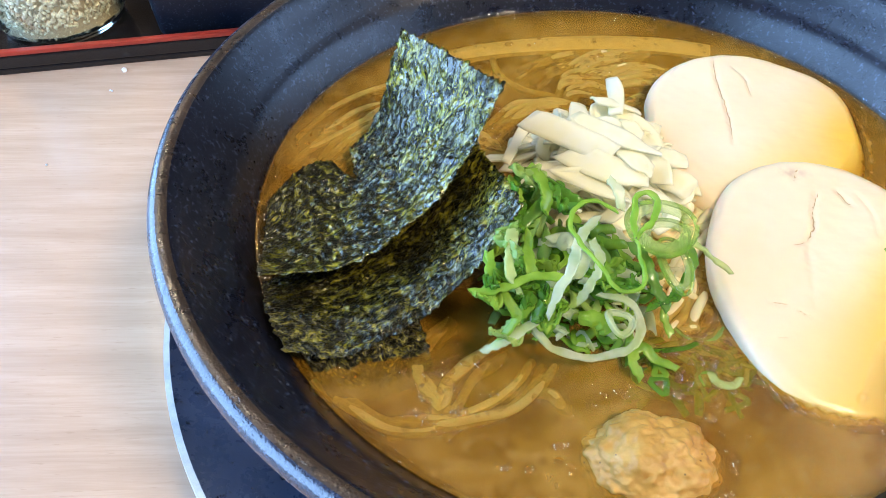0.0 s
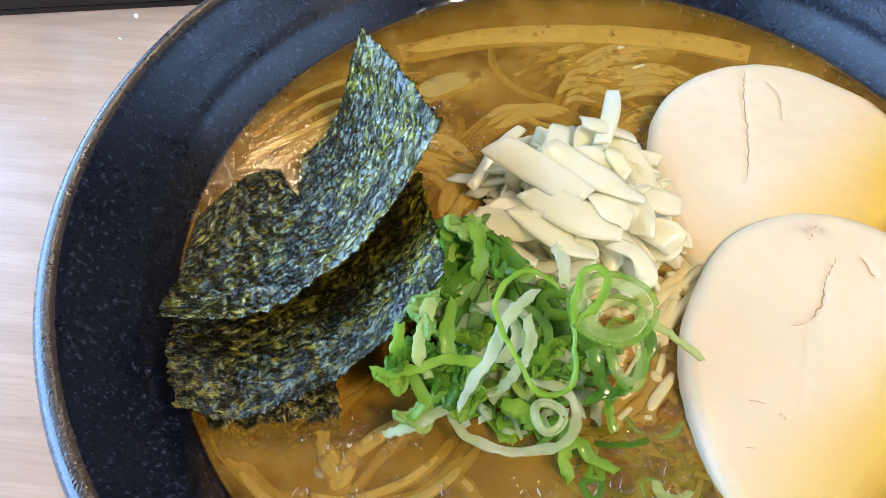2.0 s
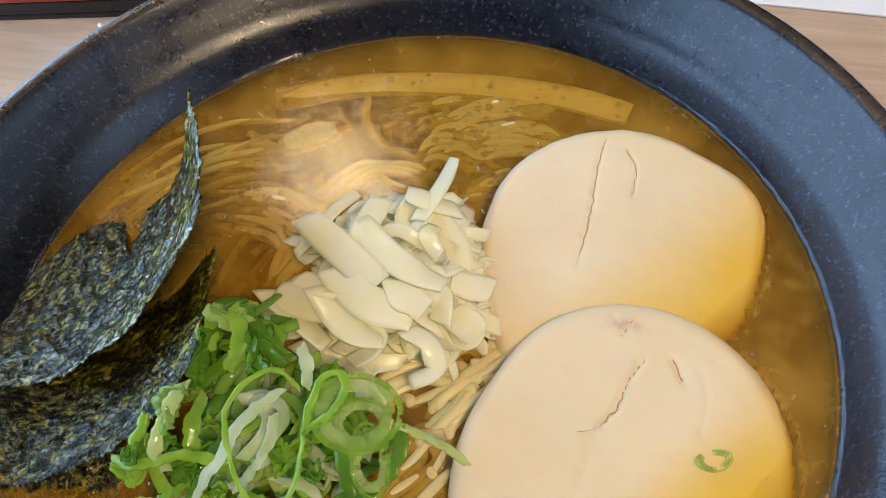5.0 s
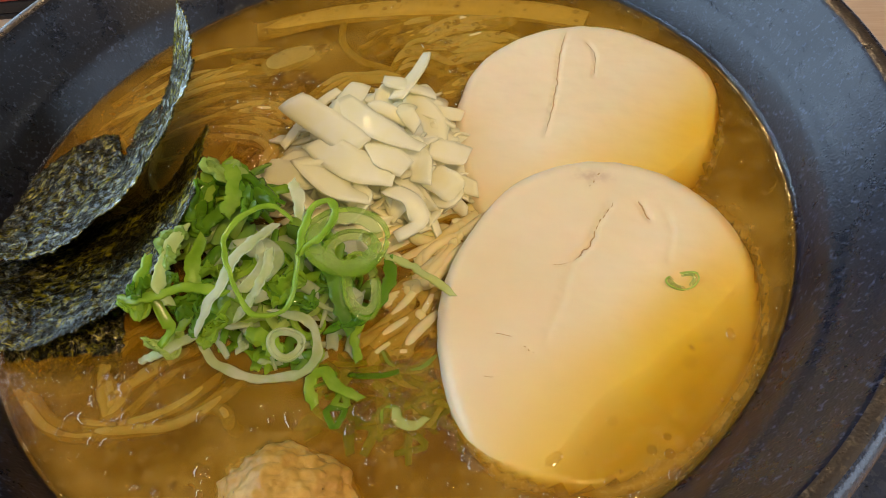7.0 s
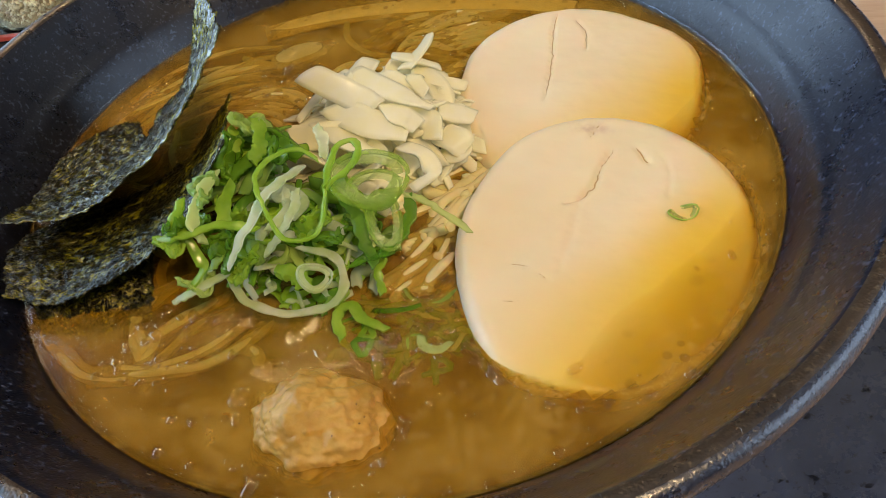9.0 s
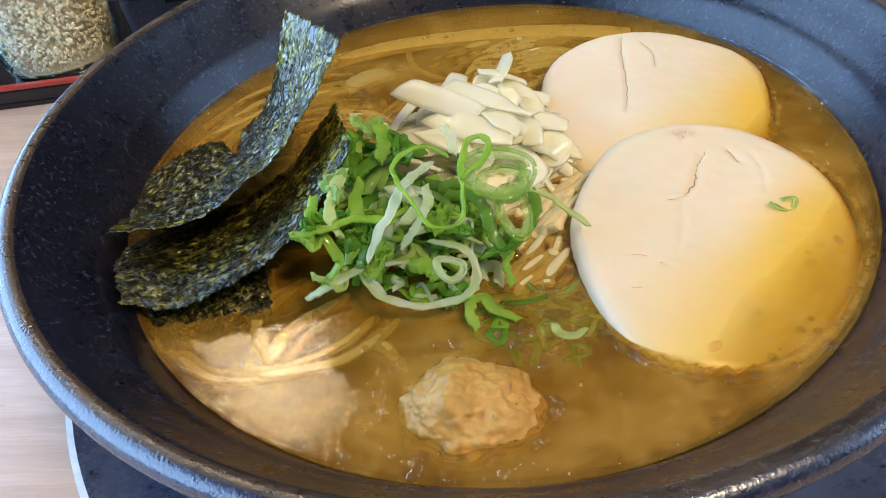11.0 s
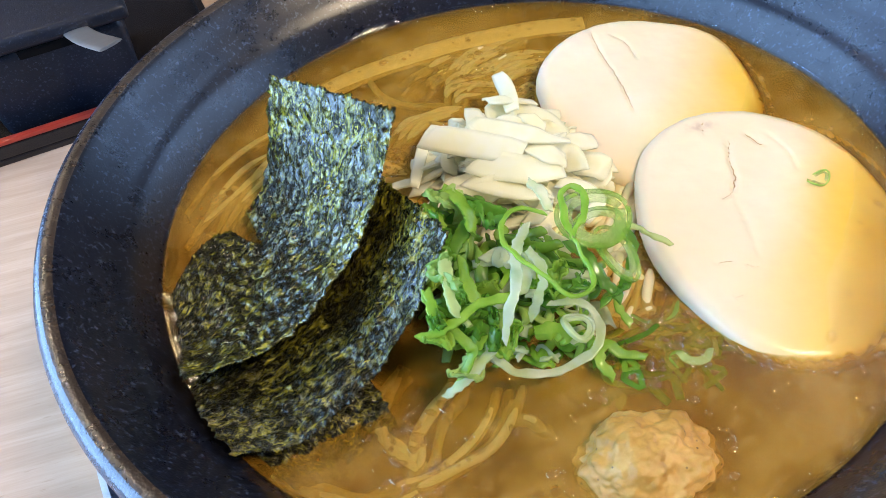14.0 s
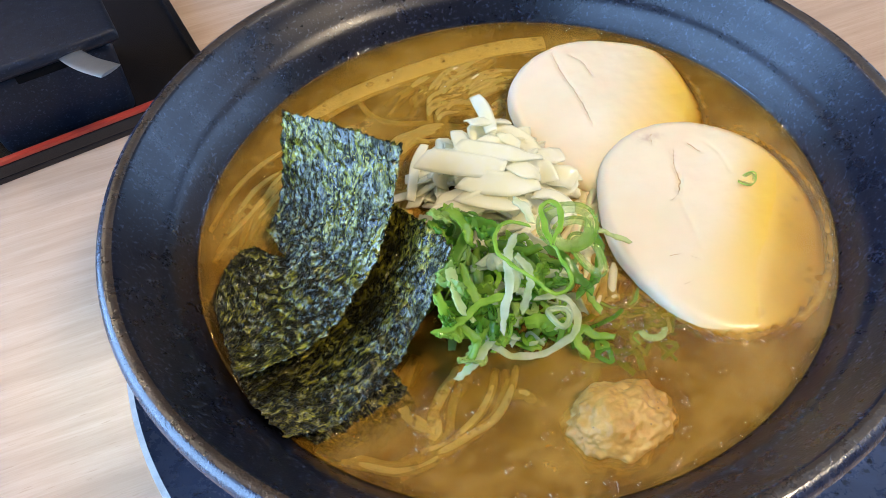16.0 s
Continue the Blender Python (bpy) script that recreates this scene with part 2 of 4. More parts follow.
def meat_mat():
    m = Mat("minced_chicken")
    n = m.noise(130.0, 6, 0.65)
    big = m.noise(45.0, 3)
    specks = m.cells(230.0)
    c = m.ramp(n, (0.36, (0.40, 0.215, 0.042)), (0.50, (0.50, 0.285, 0.068)), (0.64, (0.57, 0.35, 0.10)))
    c = m.mix(m.ramp(big, (0.5, 0.0), (0.68, 0.25)), c, (0.60, 0.38, 0.13))
    c = m.mix(m.ramp(specks, (0.03, 0.85), (0.07, 0.0)), c, (0.05, 0.025, 0.012))
    m.set(c, 0.45, spec=0.35, sss=0.1)
    m.b.inputs["Subsurface Scale"].default_value = 0.002
    m.bump(m.calc("ADD", m.noise(260.0, 2, 0.5), m.calc("MULTIPLY", m.noise(700.0, 1), 0.4)), 0.7, 0.0002)
    return m


def clear_glass():
    m = Mat("clear_glass")
    m.set((0.80, 0.95, 0.95), 0.02, trans=1.0, ior=1.5)
    return m


WOOD = table_wood()
BOWL = glaze("dark_blue_black_glaze", (0.0045, 0.0055, 0.011), (0.056, 0.072, 0.122), 0.24, 0.00005, 0.45)
SAUCER = glaze("slate_glaze", (0.045, 0.060, 0.105), (0.06, 0.075, 0.11), 0.22, 0.00002, 0.9)
BROTH_TOP, BROTH_LOW = broth("broth_surface", True), broth("broth_depth", False)
CHICKEN, NORI, NOODLE, MEAT = chicken_meat(), nori_mat(), noodle_mat(), meat_mat()
CRACK = plain("crack_shade", (0.44, 0.27, 0.12), 0.5)
GREEN = green_mat("scallion_green", (0.22, 0.45, 0.030), (0.46, 0.66, 0.10), (0.72, 0.80, 0.36), 0.0)
RING_GREEN = green_mat("scallion_ring_green", (0.20, 0.42, 0.030), (0.42, 0.62, 0.10), (0.60, 0.74, 0.28), 0.0, 0.5)
DEEP = green_mat("scallion_deep_green", (0.09, 0.27, 0.020), (0.20, 0.43, 0.045), (0.38, 0.56, 0.14), 0.0)
CORE = onion_mat("scallion_core", (0.42, 0.62, 0.14), (0.62, 0.76, 0.30), 0.62)
PALE = onion_mat("scallion_white", (0.70, 0.80, 0.42), (0.88, 0.92, 0.68), 0.50)
ONION = onion_mat("onion_white", (0.99, 0.95, 0.68), (0.995, 0.965, 0.78), 0.22, 0.30)
MENMA = plain("bamboo_shoot", (0.80, 0.60, 0.25), 0.3, vary=0.12, scale=90, bump=0.0004)
BLACK = plain("black_lacquer", (0.010, 0.009, 0.010), 0.22, vary=0.3)
RED = plain("red_lacquer", (0.33, 0.035, 0.02), 0.3, vary=0.15)
CASE = glaze("dark_speckled_ceramic", (0.003, 0.005, 0.011), (0.030, 0.042, 0.070), 0.42, 0.00006, 0.3)
GAP = plain("painted_gap_shade", (0.0025, 0.0025, 0.003), 0.9, vary=0.1, spec=0.1)
STEEL = plain("brushed_steel", (0.80, 0.77, 0.73), 0.36, 1.0, vary=0.06, scale=200)
SESAME = plain("sesame_seed", (0.62, 0.47, 0.30), 0.5, vary=0.3, scale=300)
SESAME.set(SESAME.ramp(SESAME.node("NewGeometry").outputs["Random Per Island"], (0.0, (0.34, 0.22, 0.12)), (0.3, (0.60, 0.45, 0.28)), (1.0, (0.80, 0.68, 0.50))))
GLASS = clear_glass()
PAPER = plain("white_paper", (0.78, 0.77, 0.80), 0.6, vary=0.03, scale=20)
WALL = plain("brown_wall_panel", (0.10, 0.060, 0.036), 0.6, vary=0.2, scale=6)
PLASTER = plain("cream_plaster", (0.55, 0.50, 0.42), 0.8, vary=0.06, scale=9)
FLOORM = plain("dark_floor", (0.10, 0.075, 0.055), 0.5, vary=0.2, scale=5)
SALT = plain("white_crumb", (0.85, 0.85, 0.85), 0.4)

# ---- mesh helpers ----


def obj(name, bm, material, parent=None, label="", smooth=True):
    me = bpy.data.meshes.new(name)
    bmesh.ops.recalc_face_normals(bm, faces=bm.faces)
    bm.to_mesh(me)
    bm.free()
    if smooth:
        me.shade_smooth()
        me.set_sharp_from_angle(angle=radians(48))
    mats = material if isinstance(material, (list, tuple)) else [material]
    for mt in mats:
        me.materials.append(mt.m)
    ob = new(name, me)
    if parent:
        ob.parent = parent
    if label:
        ob["label"] = label
    return ob


def part(name, bm, material, parent, label="", smooth=True):
    return obj(name, bm, material, parent, label, smooth)


def box(bm, lo, hi, bevel=0.0, m=None, seg=2):
    r = bmesh.ops.create_cube(bm, size=1)
    s = [b - a for a, b in zip(lo, hi)]
    c = [(a + b) / 2 for a, b in zip(lo, hi)]
    bmesh.ops.transform(bm, matrix=Matrix.Translation(c) @ Matrix.Diagonal((*s, 1)), verts=r["verts"])
    vs = r["verts"]
    if bevel:
        es = list({e for v in vs for e in v.link_edges})
        out = bmesh.ops.bevel(bm, geom=es, offset=bevel, segments=seg, profile=0.6, affect="EDGES")
        vs = [v for v in bm.verts if v.is_valid and v in set(out["verts"])] or vs
    if m is not None:
        bmesh.ops.transform(bm, matrix=m, verts=bm.verts)


def lathe(bm, profile, n=160, centre=(0, 0, 0), closed=False):
    """Turns a profile of (radius, height) round the upright axis."""
    rings = []
    for r, z in profile:
        if r < 1e-6:
            rings.append([bm.verts.new((centre[0], centre[1], centre[2] + z))])
        else:
            rings.append([bm.verts.new((centre[0] + r * math.cos(2 * math.pi * i / n), centre[1] + r * math.sin(2 * math.pi * i / n), centre[2] + z)) for i in range(n)])
    pairs = list(zip(rings, rings[1:] + (rings[:1] if closed else [])))
    for a, b in (pairs if closed else pairs[: len(rings) - 1]):
        for i in range(n):
            j = (i + 1) % n
            q = [a[i % len(a)], a[j % len(a)], b[j % len(b)], b[i % len(b)]]
            q = [v for k, v in enumerate(q) if v not in q[:k]]
            if len(q) > 2:
                bm.faces.new(q)


def spline(pts, n):
    """n + 1 points of a Catmull-Rom curve through pts."""
    p = np.array(pts, float)
    p = np.vstack([2 * p[0] - p[1], p, 2 * p[-1] - p[-2]])
    out = []
    for u in np.linspace(0, len(pts) - 1, n + 1):
        i = min(int(u), len(pts) - 2)
        t = u - i
        a, b, c, d = p[i:i + 4]
        out.append(0.5 * (2 * b + (c - a) * t + (2 * a - 5 * b + 4 * c - d) * t * t + (3 * b - a - 3 * c + d) * t ** 3))
    return np.array(out)


def ribbon(bm, line, width, thick, up=(0, 0, 1), sides=8, twist=0.0, taper=0.25, mat=0, ragged=0.0, square=False):
    """A strip with a rounded cross-section along a line of points."""
    line = [Vector(p) for p in line]
    n = len(line)
    rings = []
    up = Vector(up)
    for i, p in enumerate(line):
        d = (line[min(i + 1, n - 1)] - line[max(i - 1, 0)]).normalized()
        side = d.cross(up)
        side = side.normalized() if side.length > 1e-4 else Vector((1, 0, 0))
        nrm = side.cross(d)
        a = twist * i / max(n - 1, 1)
        s2, n2 = side * math.cos(a) + nrm * math.sin(a), nrm * math.cos(a) - side * math.sin(a)
        e = min(i, n - 1 - i) / max(1.0, n * 0.12)
        k = 1 - taper * max(0.0, 1 - e)
        k *= 1 + ragged * noise.noise(p * 900)
        if square:
            form = [(1, -0.55), (1, 0.55), (0.86, 1), (0.3, 1.25), (-0.3, 1.25), (-0.86, 1), (-1, 0.55), (-1, -0.55), (-0.86, -1), (0.86, -1)]
            slant = square * (1 if i == 0 else -1 if i == n - 1 else 0)
            rings.append([bm.verts.new(p + s2 * (a * width / 2 * k) + n2 * (b * thick / 2) + d * (a * slant)) for a, b in form])
            sides = len(form)
        else:
            rings.append([bm.verts.new(p + s2 * (math.cos(2 * math.pi * j / sides) * width / 2 * k) + n2 * (math.sin(2 * math.pi * j / sides) * thick / 2 * k)) for j in range(sides)])
    for a, b in zip(rings, rings[1:]):
        for j in range(sides):
            bm.faces.new((a[j], a[(j + 1) % sides], b[(j + 1) % sides], b[j])).material_index = mat
    for end in (rings[0], rings[-1]):
        bm.faces.new(end).material_index = mat


def split(bm, tests, parent):
    """Makes one part of each set of faces: tests are (name, material, label, test of a face's centre); a face goes to the first that suits."""
    kinds = {}
    for f in bm.faces:
        c = f.calc_center_median()
        kinds[f.index] = next(i for i, t in enumerate(tests) if t[3](c))
    for i, (name, mat, label, _) in enumerate(tests):
        b = bm.copy()
        bmesh.ops.delete(b, geom=[f for f in b.faces if kinds[f.index] != i], context="FACES")
        part(name, b, mat, parent, label)
    bm.free()


def rect_wall(name, lo, hi, material, label):
    bm = bmesh.new()
    box(bm, lo, hi)
    return tagged(obj(name, bm, material, smooth=False), label, "wall", kind="structure")


# ---- the room ----
x0, x1, y0, y1 = ROOM
T = 0.1
tagged(rect_wall("floor", (x0 - T, y0 - T, FLOOR_Z - T), (x1 + T, y1 + T, FLOOR_Z), FLOORM, "dark plain restaurant floor"), category="floor")
tagged(rect_wall("ceiling", (x0 - T, y0 - T, CEIL_Z), (x1 + T, y1 + T, CEIL_Z + T), PLASTER, "cream plaster ceiling over the tables"), category="ceiling")
rect_wall("wall_north", (x0 - T, y1, FLOOR_Z), (x1 + T, y1 + T, CEIL_Z), WALL, "dark brown panelled restaurant wall")
rect_wall("wall_south", (x0 - T, y0 - T, FLOOR_Z), (x1 + T, y0, CEIL_Z), WALL, "dark brown panelled restaurant wall")
for nm, a, b, w in (("wall_west", x0 - T, x0, WIN), ("wall_east", x1, x1 + T, EWIN)):
    bm = bmesh.new()
    for lo, hi in (((a, y0, FLOOR_Z), (b, w[0], CEIL_Z)), ((a, w[1], FLOOR_Z), (b, y1, CEIL_Z)), ((a, w[0], FLOOR_Z), (b, w[1], w[2])), ((a, w[0], w[3]), (b, w[1], CEIL_Z))):
        box(bm, lo, hi)
    tagged(obj(nm, bm, WALL, smooth=False), "dark brown wall with a wide window opening", "wall", kind="structure")

LAMPGLOW = Mat("lamp_glow")
LAMPGLOW.b.inputs["Emission Color"].default_value = (1.0, 0.80, 0.55, 1)
LAMPGLOW.b.inputs["Emission Strength"].default_value = 84.0
for lx, ly, lz, r in LAMPS:
    thing = tagged(new("pendant_lamp"), "round warm white pendant lamp hanging from the ceiling, the larger an added fill", "lamp", "pendant lamps")
    thing.location = (lx, ly, lz)
    bm = bmesh.new()
    lathe(bm, [(0, -0.02), (r * 0.7, -0.018), (r, 0.0), (r * 0.7, 0.012), (0, 0.014)], 40)
    part("diffuser", bm, LAMPGLOW, thing)
    bm = bmesh.new()
    lathe(bm, [(r * 1.06, -0.012), (r * 1.08, -0.012), (r * 0.8, 0.035), (0.012, 0.06), (0.006, CEIL_Z - lz), (0, CEIL_Z - lz), (0, 0.05), (r * 0.78, 0.03)], 40, closed=False)
    part("shade", bm, BLACK, thing)

panel = tagged(new("ceiling_light"), "flat cool white square light panel in the ceiling", "light")
panel.location = (1.55, 1.10, CEIL_Z)
PANELGLOW = Mat("panel_glow")
PANELGLOW.b.inputs["Emission Color"].default_value = (0.70, 0.86, 1.0, 1)
PANELGLOW.b.inputs["Emission Strength"].default_value = 1.5
bm = bmesh.new()
box(bm, (-0.45, -0.35, -0.010), (0.45, 0.35, -0.004), 0.001)
part("diffuser", bm, PANELGLOW, panel, smooth=False)
for lo, hi in (((-0.48, -0.38, -0.016), (-0.451, 0.38, -0.001)), ((0.451, -0.38, -0.016), (0.48, 0.38, -0.001)), ((-0.45, -0.38, -0.016), (0.45, -0.351, -0.001)), ((-0.45, 0.351, -0.016), (0.45, 0.38, -0.001))):
    bm = bmesh.new()
    box(bm, lo, hi, 0.002)
    part("frame", bm, PAPER, panel, smooth=False)

# ---- table ----
table = tagged(new("table"), "pale wooden restaurant table with fine straight grain", "table")
bm = bmesh.new()
box(bm, (-0.80, -0.36, -0.03), (0.80, 0.40, 0.0), 0.003)
part("tabletop", bm, WOOD, table, smooth=False)
for lx in (-0.74, 0.74):
    for ly in (-0.30, 0.34):
        bm = bmesh.new()
        box(bm, (lx - 0.025, ly - 0.025, FLOOR_Z), (lx + 0.025, ly + 0.025, -0.03), 0.003)
        part("leg", bm, BLACK, table, smooth=False)

# ---- saucer and bowl ----
bm = bmesh.new()
SC = (0.0105, 0.0125, 0.0)
lathe(bm, [(0, 0.0065), (0.06, 0.0065), (0.085, 0.008), (0.112, 0.0155), (0.1295, 0.0215), (0.1315, 0.0225), (0.1332, 0.0222), (0.1335, 0.0210), (0.131, 0.0190),
           (0.112, 0.0118), (0.085, 0.0035), (0.07, 0.0), (0.062, 0.0), (0.06, 0.002), (0, 0.002)], 180, SC)
bm.faces.index_update()
# pale band: the bright highlight along the saucer's edge, put into the colour
EDGE = plain("lit_pale_edge", (0.46, 0.45, 0.42), 0.35, vary=0.25, scale=300)
saucer = tagged(new("saucer"), "dark slate glazed saucer with a painted bright edge under the bowl", "saucer")
split(bm, [("worn_edge", EDGE, "pale edge, its highlight put into the colour", lambda c: math.hypot(c.x - SC[0], c.y - SC[1]) > 0.1311 and c.z > 0.0208),
           ("foot_ring", SAUCER, "", lambda c: c.z < 0.0025), ("dish", SAUCER, "", lambda c: True)], saucer)

BOWL_PROFILE = [(0, 0.0225), (0.03, 0.023), (0.05, 0.028), (0.068, 0.038), (0.080, 0.050), (0.0868, 0.0600), (0.0890, 0.0645), (0.0914, 0.0690), (0.0931, 0.0716),
                (0.0951, 0.0737), (0.0972, 0.0764), (0.1000, 0.0800), (0.1022, 0.0832), (0.1034, 0.0846), (0.1048, 0.0852), (0.1064, 0.0850), (0.1077, 0.0839),
                (0.1082, 0.0822), (0.1077, 0.0802), (0.1058, 0.0775), (0.0985, 0.0665), (0.088, 0.050), (0.073, 0.034), (0.055, 0.0225), (0.045, 0.0195),
                (0.0435, 0.0085), (0.0430, 0.0066), (0.0405, 0.0066), (0.0395, 0.0085), (0.038, 0.0180), (0, 0.0180)]
fine = spline(BOWL_PROFILE[:22], 90)
bm = bmesh.new()
lathe(bm, [(max(r, 0), z) for r, z in fine] + BOWL_PROFILE[22:], 220)
bm.faces.index_update()
LIP = glaze("worn_brown_lip", (0.030, 0.019, 0.012), (0.10, 0.07, 0.04), 0.24, 0.0001, 0.85)
# bluer copy of the bowl glaze; the window's reflection is partly in its colour
RIM = glaze("blue_reflection_rim", (0.010, 0.014, 0.030), (0.06, 0.08, 0.14), 0.20, 0.00006, 0.95)
bowl = tagged(new("ramen_bowl"), "dark blue-black speckled glazed ceramic ramen bowl on its saucer", "bowl")
split(bm, [("lip", LIP, "worn brown glazed lip", lambda c: c.z > 0.0842 and 0.1036 < math.hypot(c.x, c.y) < 0.1058),
           ("rim", RIM, "glossy blue-black outer rim, window reflection put partly into its colour", lambda c: c.z > 0.0785 and math.hypot(c.x, c.y) > 0.1050),
           ("foot_ring", BOWL, "", lambda c: c.z < 0.0182 and math.hypot(c.x, c.y) < 0.05), ("bowl_wall", BOWL, "", lambda c: True)], bowl)

# ---- chicken slices ----


def closed_radius(radii, a):
    n = len(radii)
    u = (a / (2 * math.pi) * n) % n
    i = int(u)
    t = u - i
    p = [radii[(i + k - 1) % n] for k in range(4)]
    return 0.5 * (2 * p[1] + (p[2] - p[0]) * t + (2 * p[0] - 5 * p[1] + 4 * p[2] - p[3]) * t * t + (3 * p[1] - p[0] - 3 * p[2] + p[3]) * t ** 3)


SLICES = [((0.044, 0.026), [0.0305, 0.0330, 0.0300, 0.0298, 0.0290, 0.0295, 0.0295, 0.0320, 0.0370, 0.0350, 0.0330, 0.0310]),
          ((0.049, -0.027), [0.0312, 0.0345, 0.0365, 0.0362, 0.0338, 0.0300, 0.0300, 0.0320, 0.0370, 0.0365, 0.0325, 0.0305])]


def uneven(x, y):
    return 0.0004 * noise.noise(Vector((x * 70, y * 70, 1.3))) + 0.00008 * noise.noise(Vector((x * 300, y * 300, 5)))


def ease(q, s):
    return s * math.log(1 + math.exp(min(q / s, 40.0)))


def far_dip(x, y):
    return 0.75 * (x - 0.04) - 0.66 * (y - 0.03)


def near_dip(x, y):
    return 0.75 * (x - 0.045) - 0.66 * (y + 0.025)


def far_top(x, y):
    q = far_dip(x, y)
    return 0.0682 - 0.10 * q - 0.13 * ease(q - 0.016, 0.006) + uneven(x, y)


def near_top(x, y):
    q = near_dip(x, y)
    return 0.0665 - 0.12 * q - 0.05 * ease(q - 0.008, 0.005) + uneven(x, y)


def slice_of_meat(centre, radii, z_at, dip, wet_from, thick, cracks, label):
    """A round slice with rounded edges; its upper face is split by shallow cracks, lists of (x, y, z) in the world, each with a width and depth."""
    bm = bmesh.new()
    soak = bm.verts.layers.float.new("soak")
    bruise = bm.verts.layers.float.new("bruise")
    n, rings = 200, 56
    cx, cy = centre
    segs = []
    for pts, w, d in cracks:
        line = spline([p[:2] for p in pts], 6 * (len(pts) - 1))
        segs += [(a, b, w, d) for a, b in zip(line, line[1:])]

    def z_top(x, y, f):
        z = z_at(x, y)
        edge = max(0.0, (f - 0.90) / 0.10)
        z -= 0.0016 * edge ** 2.2
        for a, b, w, d in segs:
            ab = b - a
            t = max(0.0, min(1.0, np.dot((x - a[0], y - a[1]), ab) / max(1e-12, np.dot(ab, ab))))
            dist = math.hypot(x - a[0] - ab[0] * t, y - a[1] - ab[1] * t)
            ww = w * (1.0 + 0.5 * noise.noise(Vector((x * 500, y * 500, 2))))
            if dist < 3 * w:
                z -= d * math.exp(-(dist / max(ww, 1e-5)) ** 2) * 0.24
        return z
    top = [[bm.verts.new((cx, cy, z_top(cx, cy, 0)))]]
    outline = [closed_radius(radii, 2 * math.pi * i / n) * (1 + 0.006 * noise.noise(Vector((i * 0.35, cx * 100, 0)))) for i in range(n)]
    for k in range(1, rings + 1):
        f = k / rings
        ring = []
        for i in range(n):
            a = 2 * math.pi * i / n
            x, y = cx + outline[i] * f * math.cos(a), cy + outline[i] * f * math.sin(a)
            ring.append(bm.verts.new((x, y, z_top(x, y, f))))
        top.append(ring)
    for dz, f in ((0.0012, 1.012), (thick * 0.5, 1.018), (thick - 0.0012, 1.01), (thick, 0.97)):
        ring = []
        for i in range(n):
            a = 2 * math.pi * i / n
            x, y = cx + outline[i] * f * math.cos(a), cy + outline[i] * f * math.sin(a)
            ring.append(bm.verts.new((x, y, z_at(x, y) - 0.0014 - dz)))
        top.append(ring)
    top.append([bm.verts.new((cx, cy, z_at(cx, cy) - thick - 0.0014))])
    for a, b in zip(top, top[1:]):
        for i in range(n):
            j = (i + 1) % n
            q = [a[i % len(a)], a[j % len(a)], b[j % len(b)], b[i % len(b)]]
            q = [v for k, v in enumerate(q) if v not in q[:k]]
            bm.faces.new(q)
    for v in bm.verts:
        t = (dip(v.co.x, v.co.y) + 0.004 * noise.noise(v.co * 60) - wet_from + 0.003) / 0.026
        t = max(0.0, min(1.0, t))
        v[soak] = t * t * (3 - 2 * t)
        v[bruise] = math.exp(-((v.co.x - 0.0468) / 0.0038) ** 2 - ((v.co.y - 0.0038) / 0.0016) ** 2)
    ob = tagged(obj("chicken_slice", bm, CHICKEN), label, "chicken", "chicken slices")
    for pts, w, d in cracks:
        if d < 0.0008:
            continue
        line = spline([p[:2] for p in pts], 14 * (len(pts) - 1))
        # brown strip along the groove: the crack's shade put into the colour
        bm = bmesh.new()
        line = [(x + 0.0006 * noise.noise(Vector((x * 700, y * 700, 3))), y + 0.0004 * noise.noise(Vector((x * 700, y * 700, 9)))) for x, y in line]
        up = [Vector((x, y, z_top(x, y, 0) + 0.00012)) for x, y in line]
        ribbon(bm, up, w * (0.62 if d > 0.0010 else 0.36), 0.0001, sides=6, taper=0.9, ragged=0.6)
        part("crack", bm, CRACK, ob, "narrow brownish split in the meat, its shade painted in")
    return ob


slice_of_meat(*SLICES[0], far_top, far_dip, 0.007, 0.0040,
              [([(0.0381, 0.0515, 0.0690), (0.0369, 0.0426, 0.0690), (0.0369, 0.0313, 0.0690), (0.0356, 0.0169, 0.0690)], 0.0006, 0.0010), ([(0.0429, 0.0489, 0.0690), (0.0455, 0.0440, 0.0690), (0.0454, 0.0366, 0.0690)], 0.0004, 0.0009)],
              "round pale poached chicken slice half sunk in broth")
slice_of_meat(*SLICES[1], near_top, near_dip, 0.001, 0.0040,
              [([(0.0513, -0.0025, 0.0700), (0.0487, -0.0080, 0.0690), (0.0472, -0.0133, 0.0690), (0.0441, -0.0178, 0.0680)], 0.00055, 0.0016), ([(0.0441, -0.0178, 0.0680), (0.0421, -0.0282, 0.0680), (0.0401, -0.0366, 0.0670)], 0.0009, 0.0006),
               ([(0.0481, 0.0050, 0.0700), (0.0465, 0.0011, 0.0700)], 0.0005, 0.0012), ([(0.0566, -0.0014, 0.0700), (0.0590, -0.0057, 0.0690)], 0.0006, 0.0014), ([(0.0616, -0.0017, 0.0690), (0.0636, -0.0083, 0.0680), (0.0627, -0.0155, 0.0680)], 0.0004, 0.0006),
               ([(0.0297, -0.0360, 0.0680), (0.0338, -0.0366, 0.0680)], 0.0003, 0.0011), ([(0.0357, -0.0379, 0.0680), (0.0383, -0.0394, 0.0680)], 0.0003, 0.0011), ([(0.0289, -0.0450, 0.0670), (0.0326, -0.0448, 0.0670)], 0.0003, 0.0009),
               ([(0.0404, -0.0198, 0.0690), (0.0438, -0.0182, 0.0680)], 0.0003, 0.0008)],
              "large round poached chicken slice sunk in broth at one side")

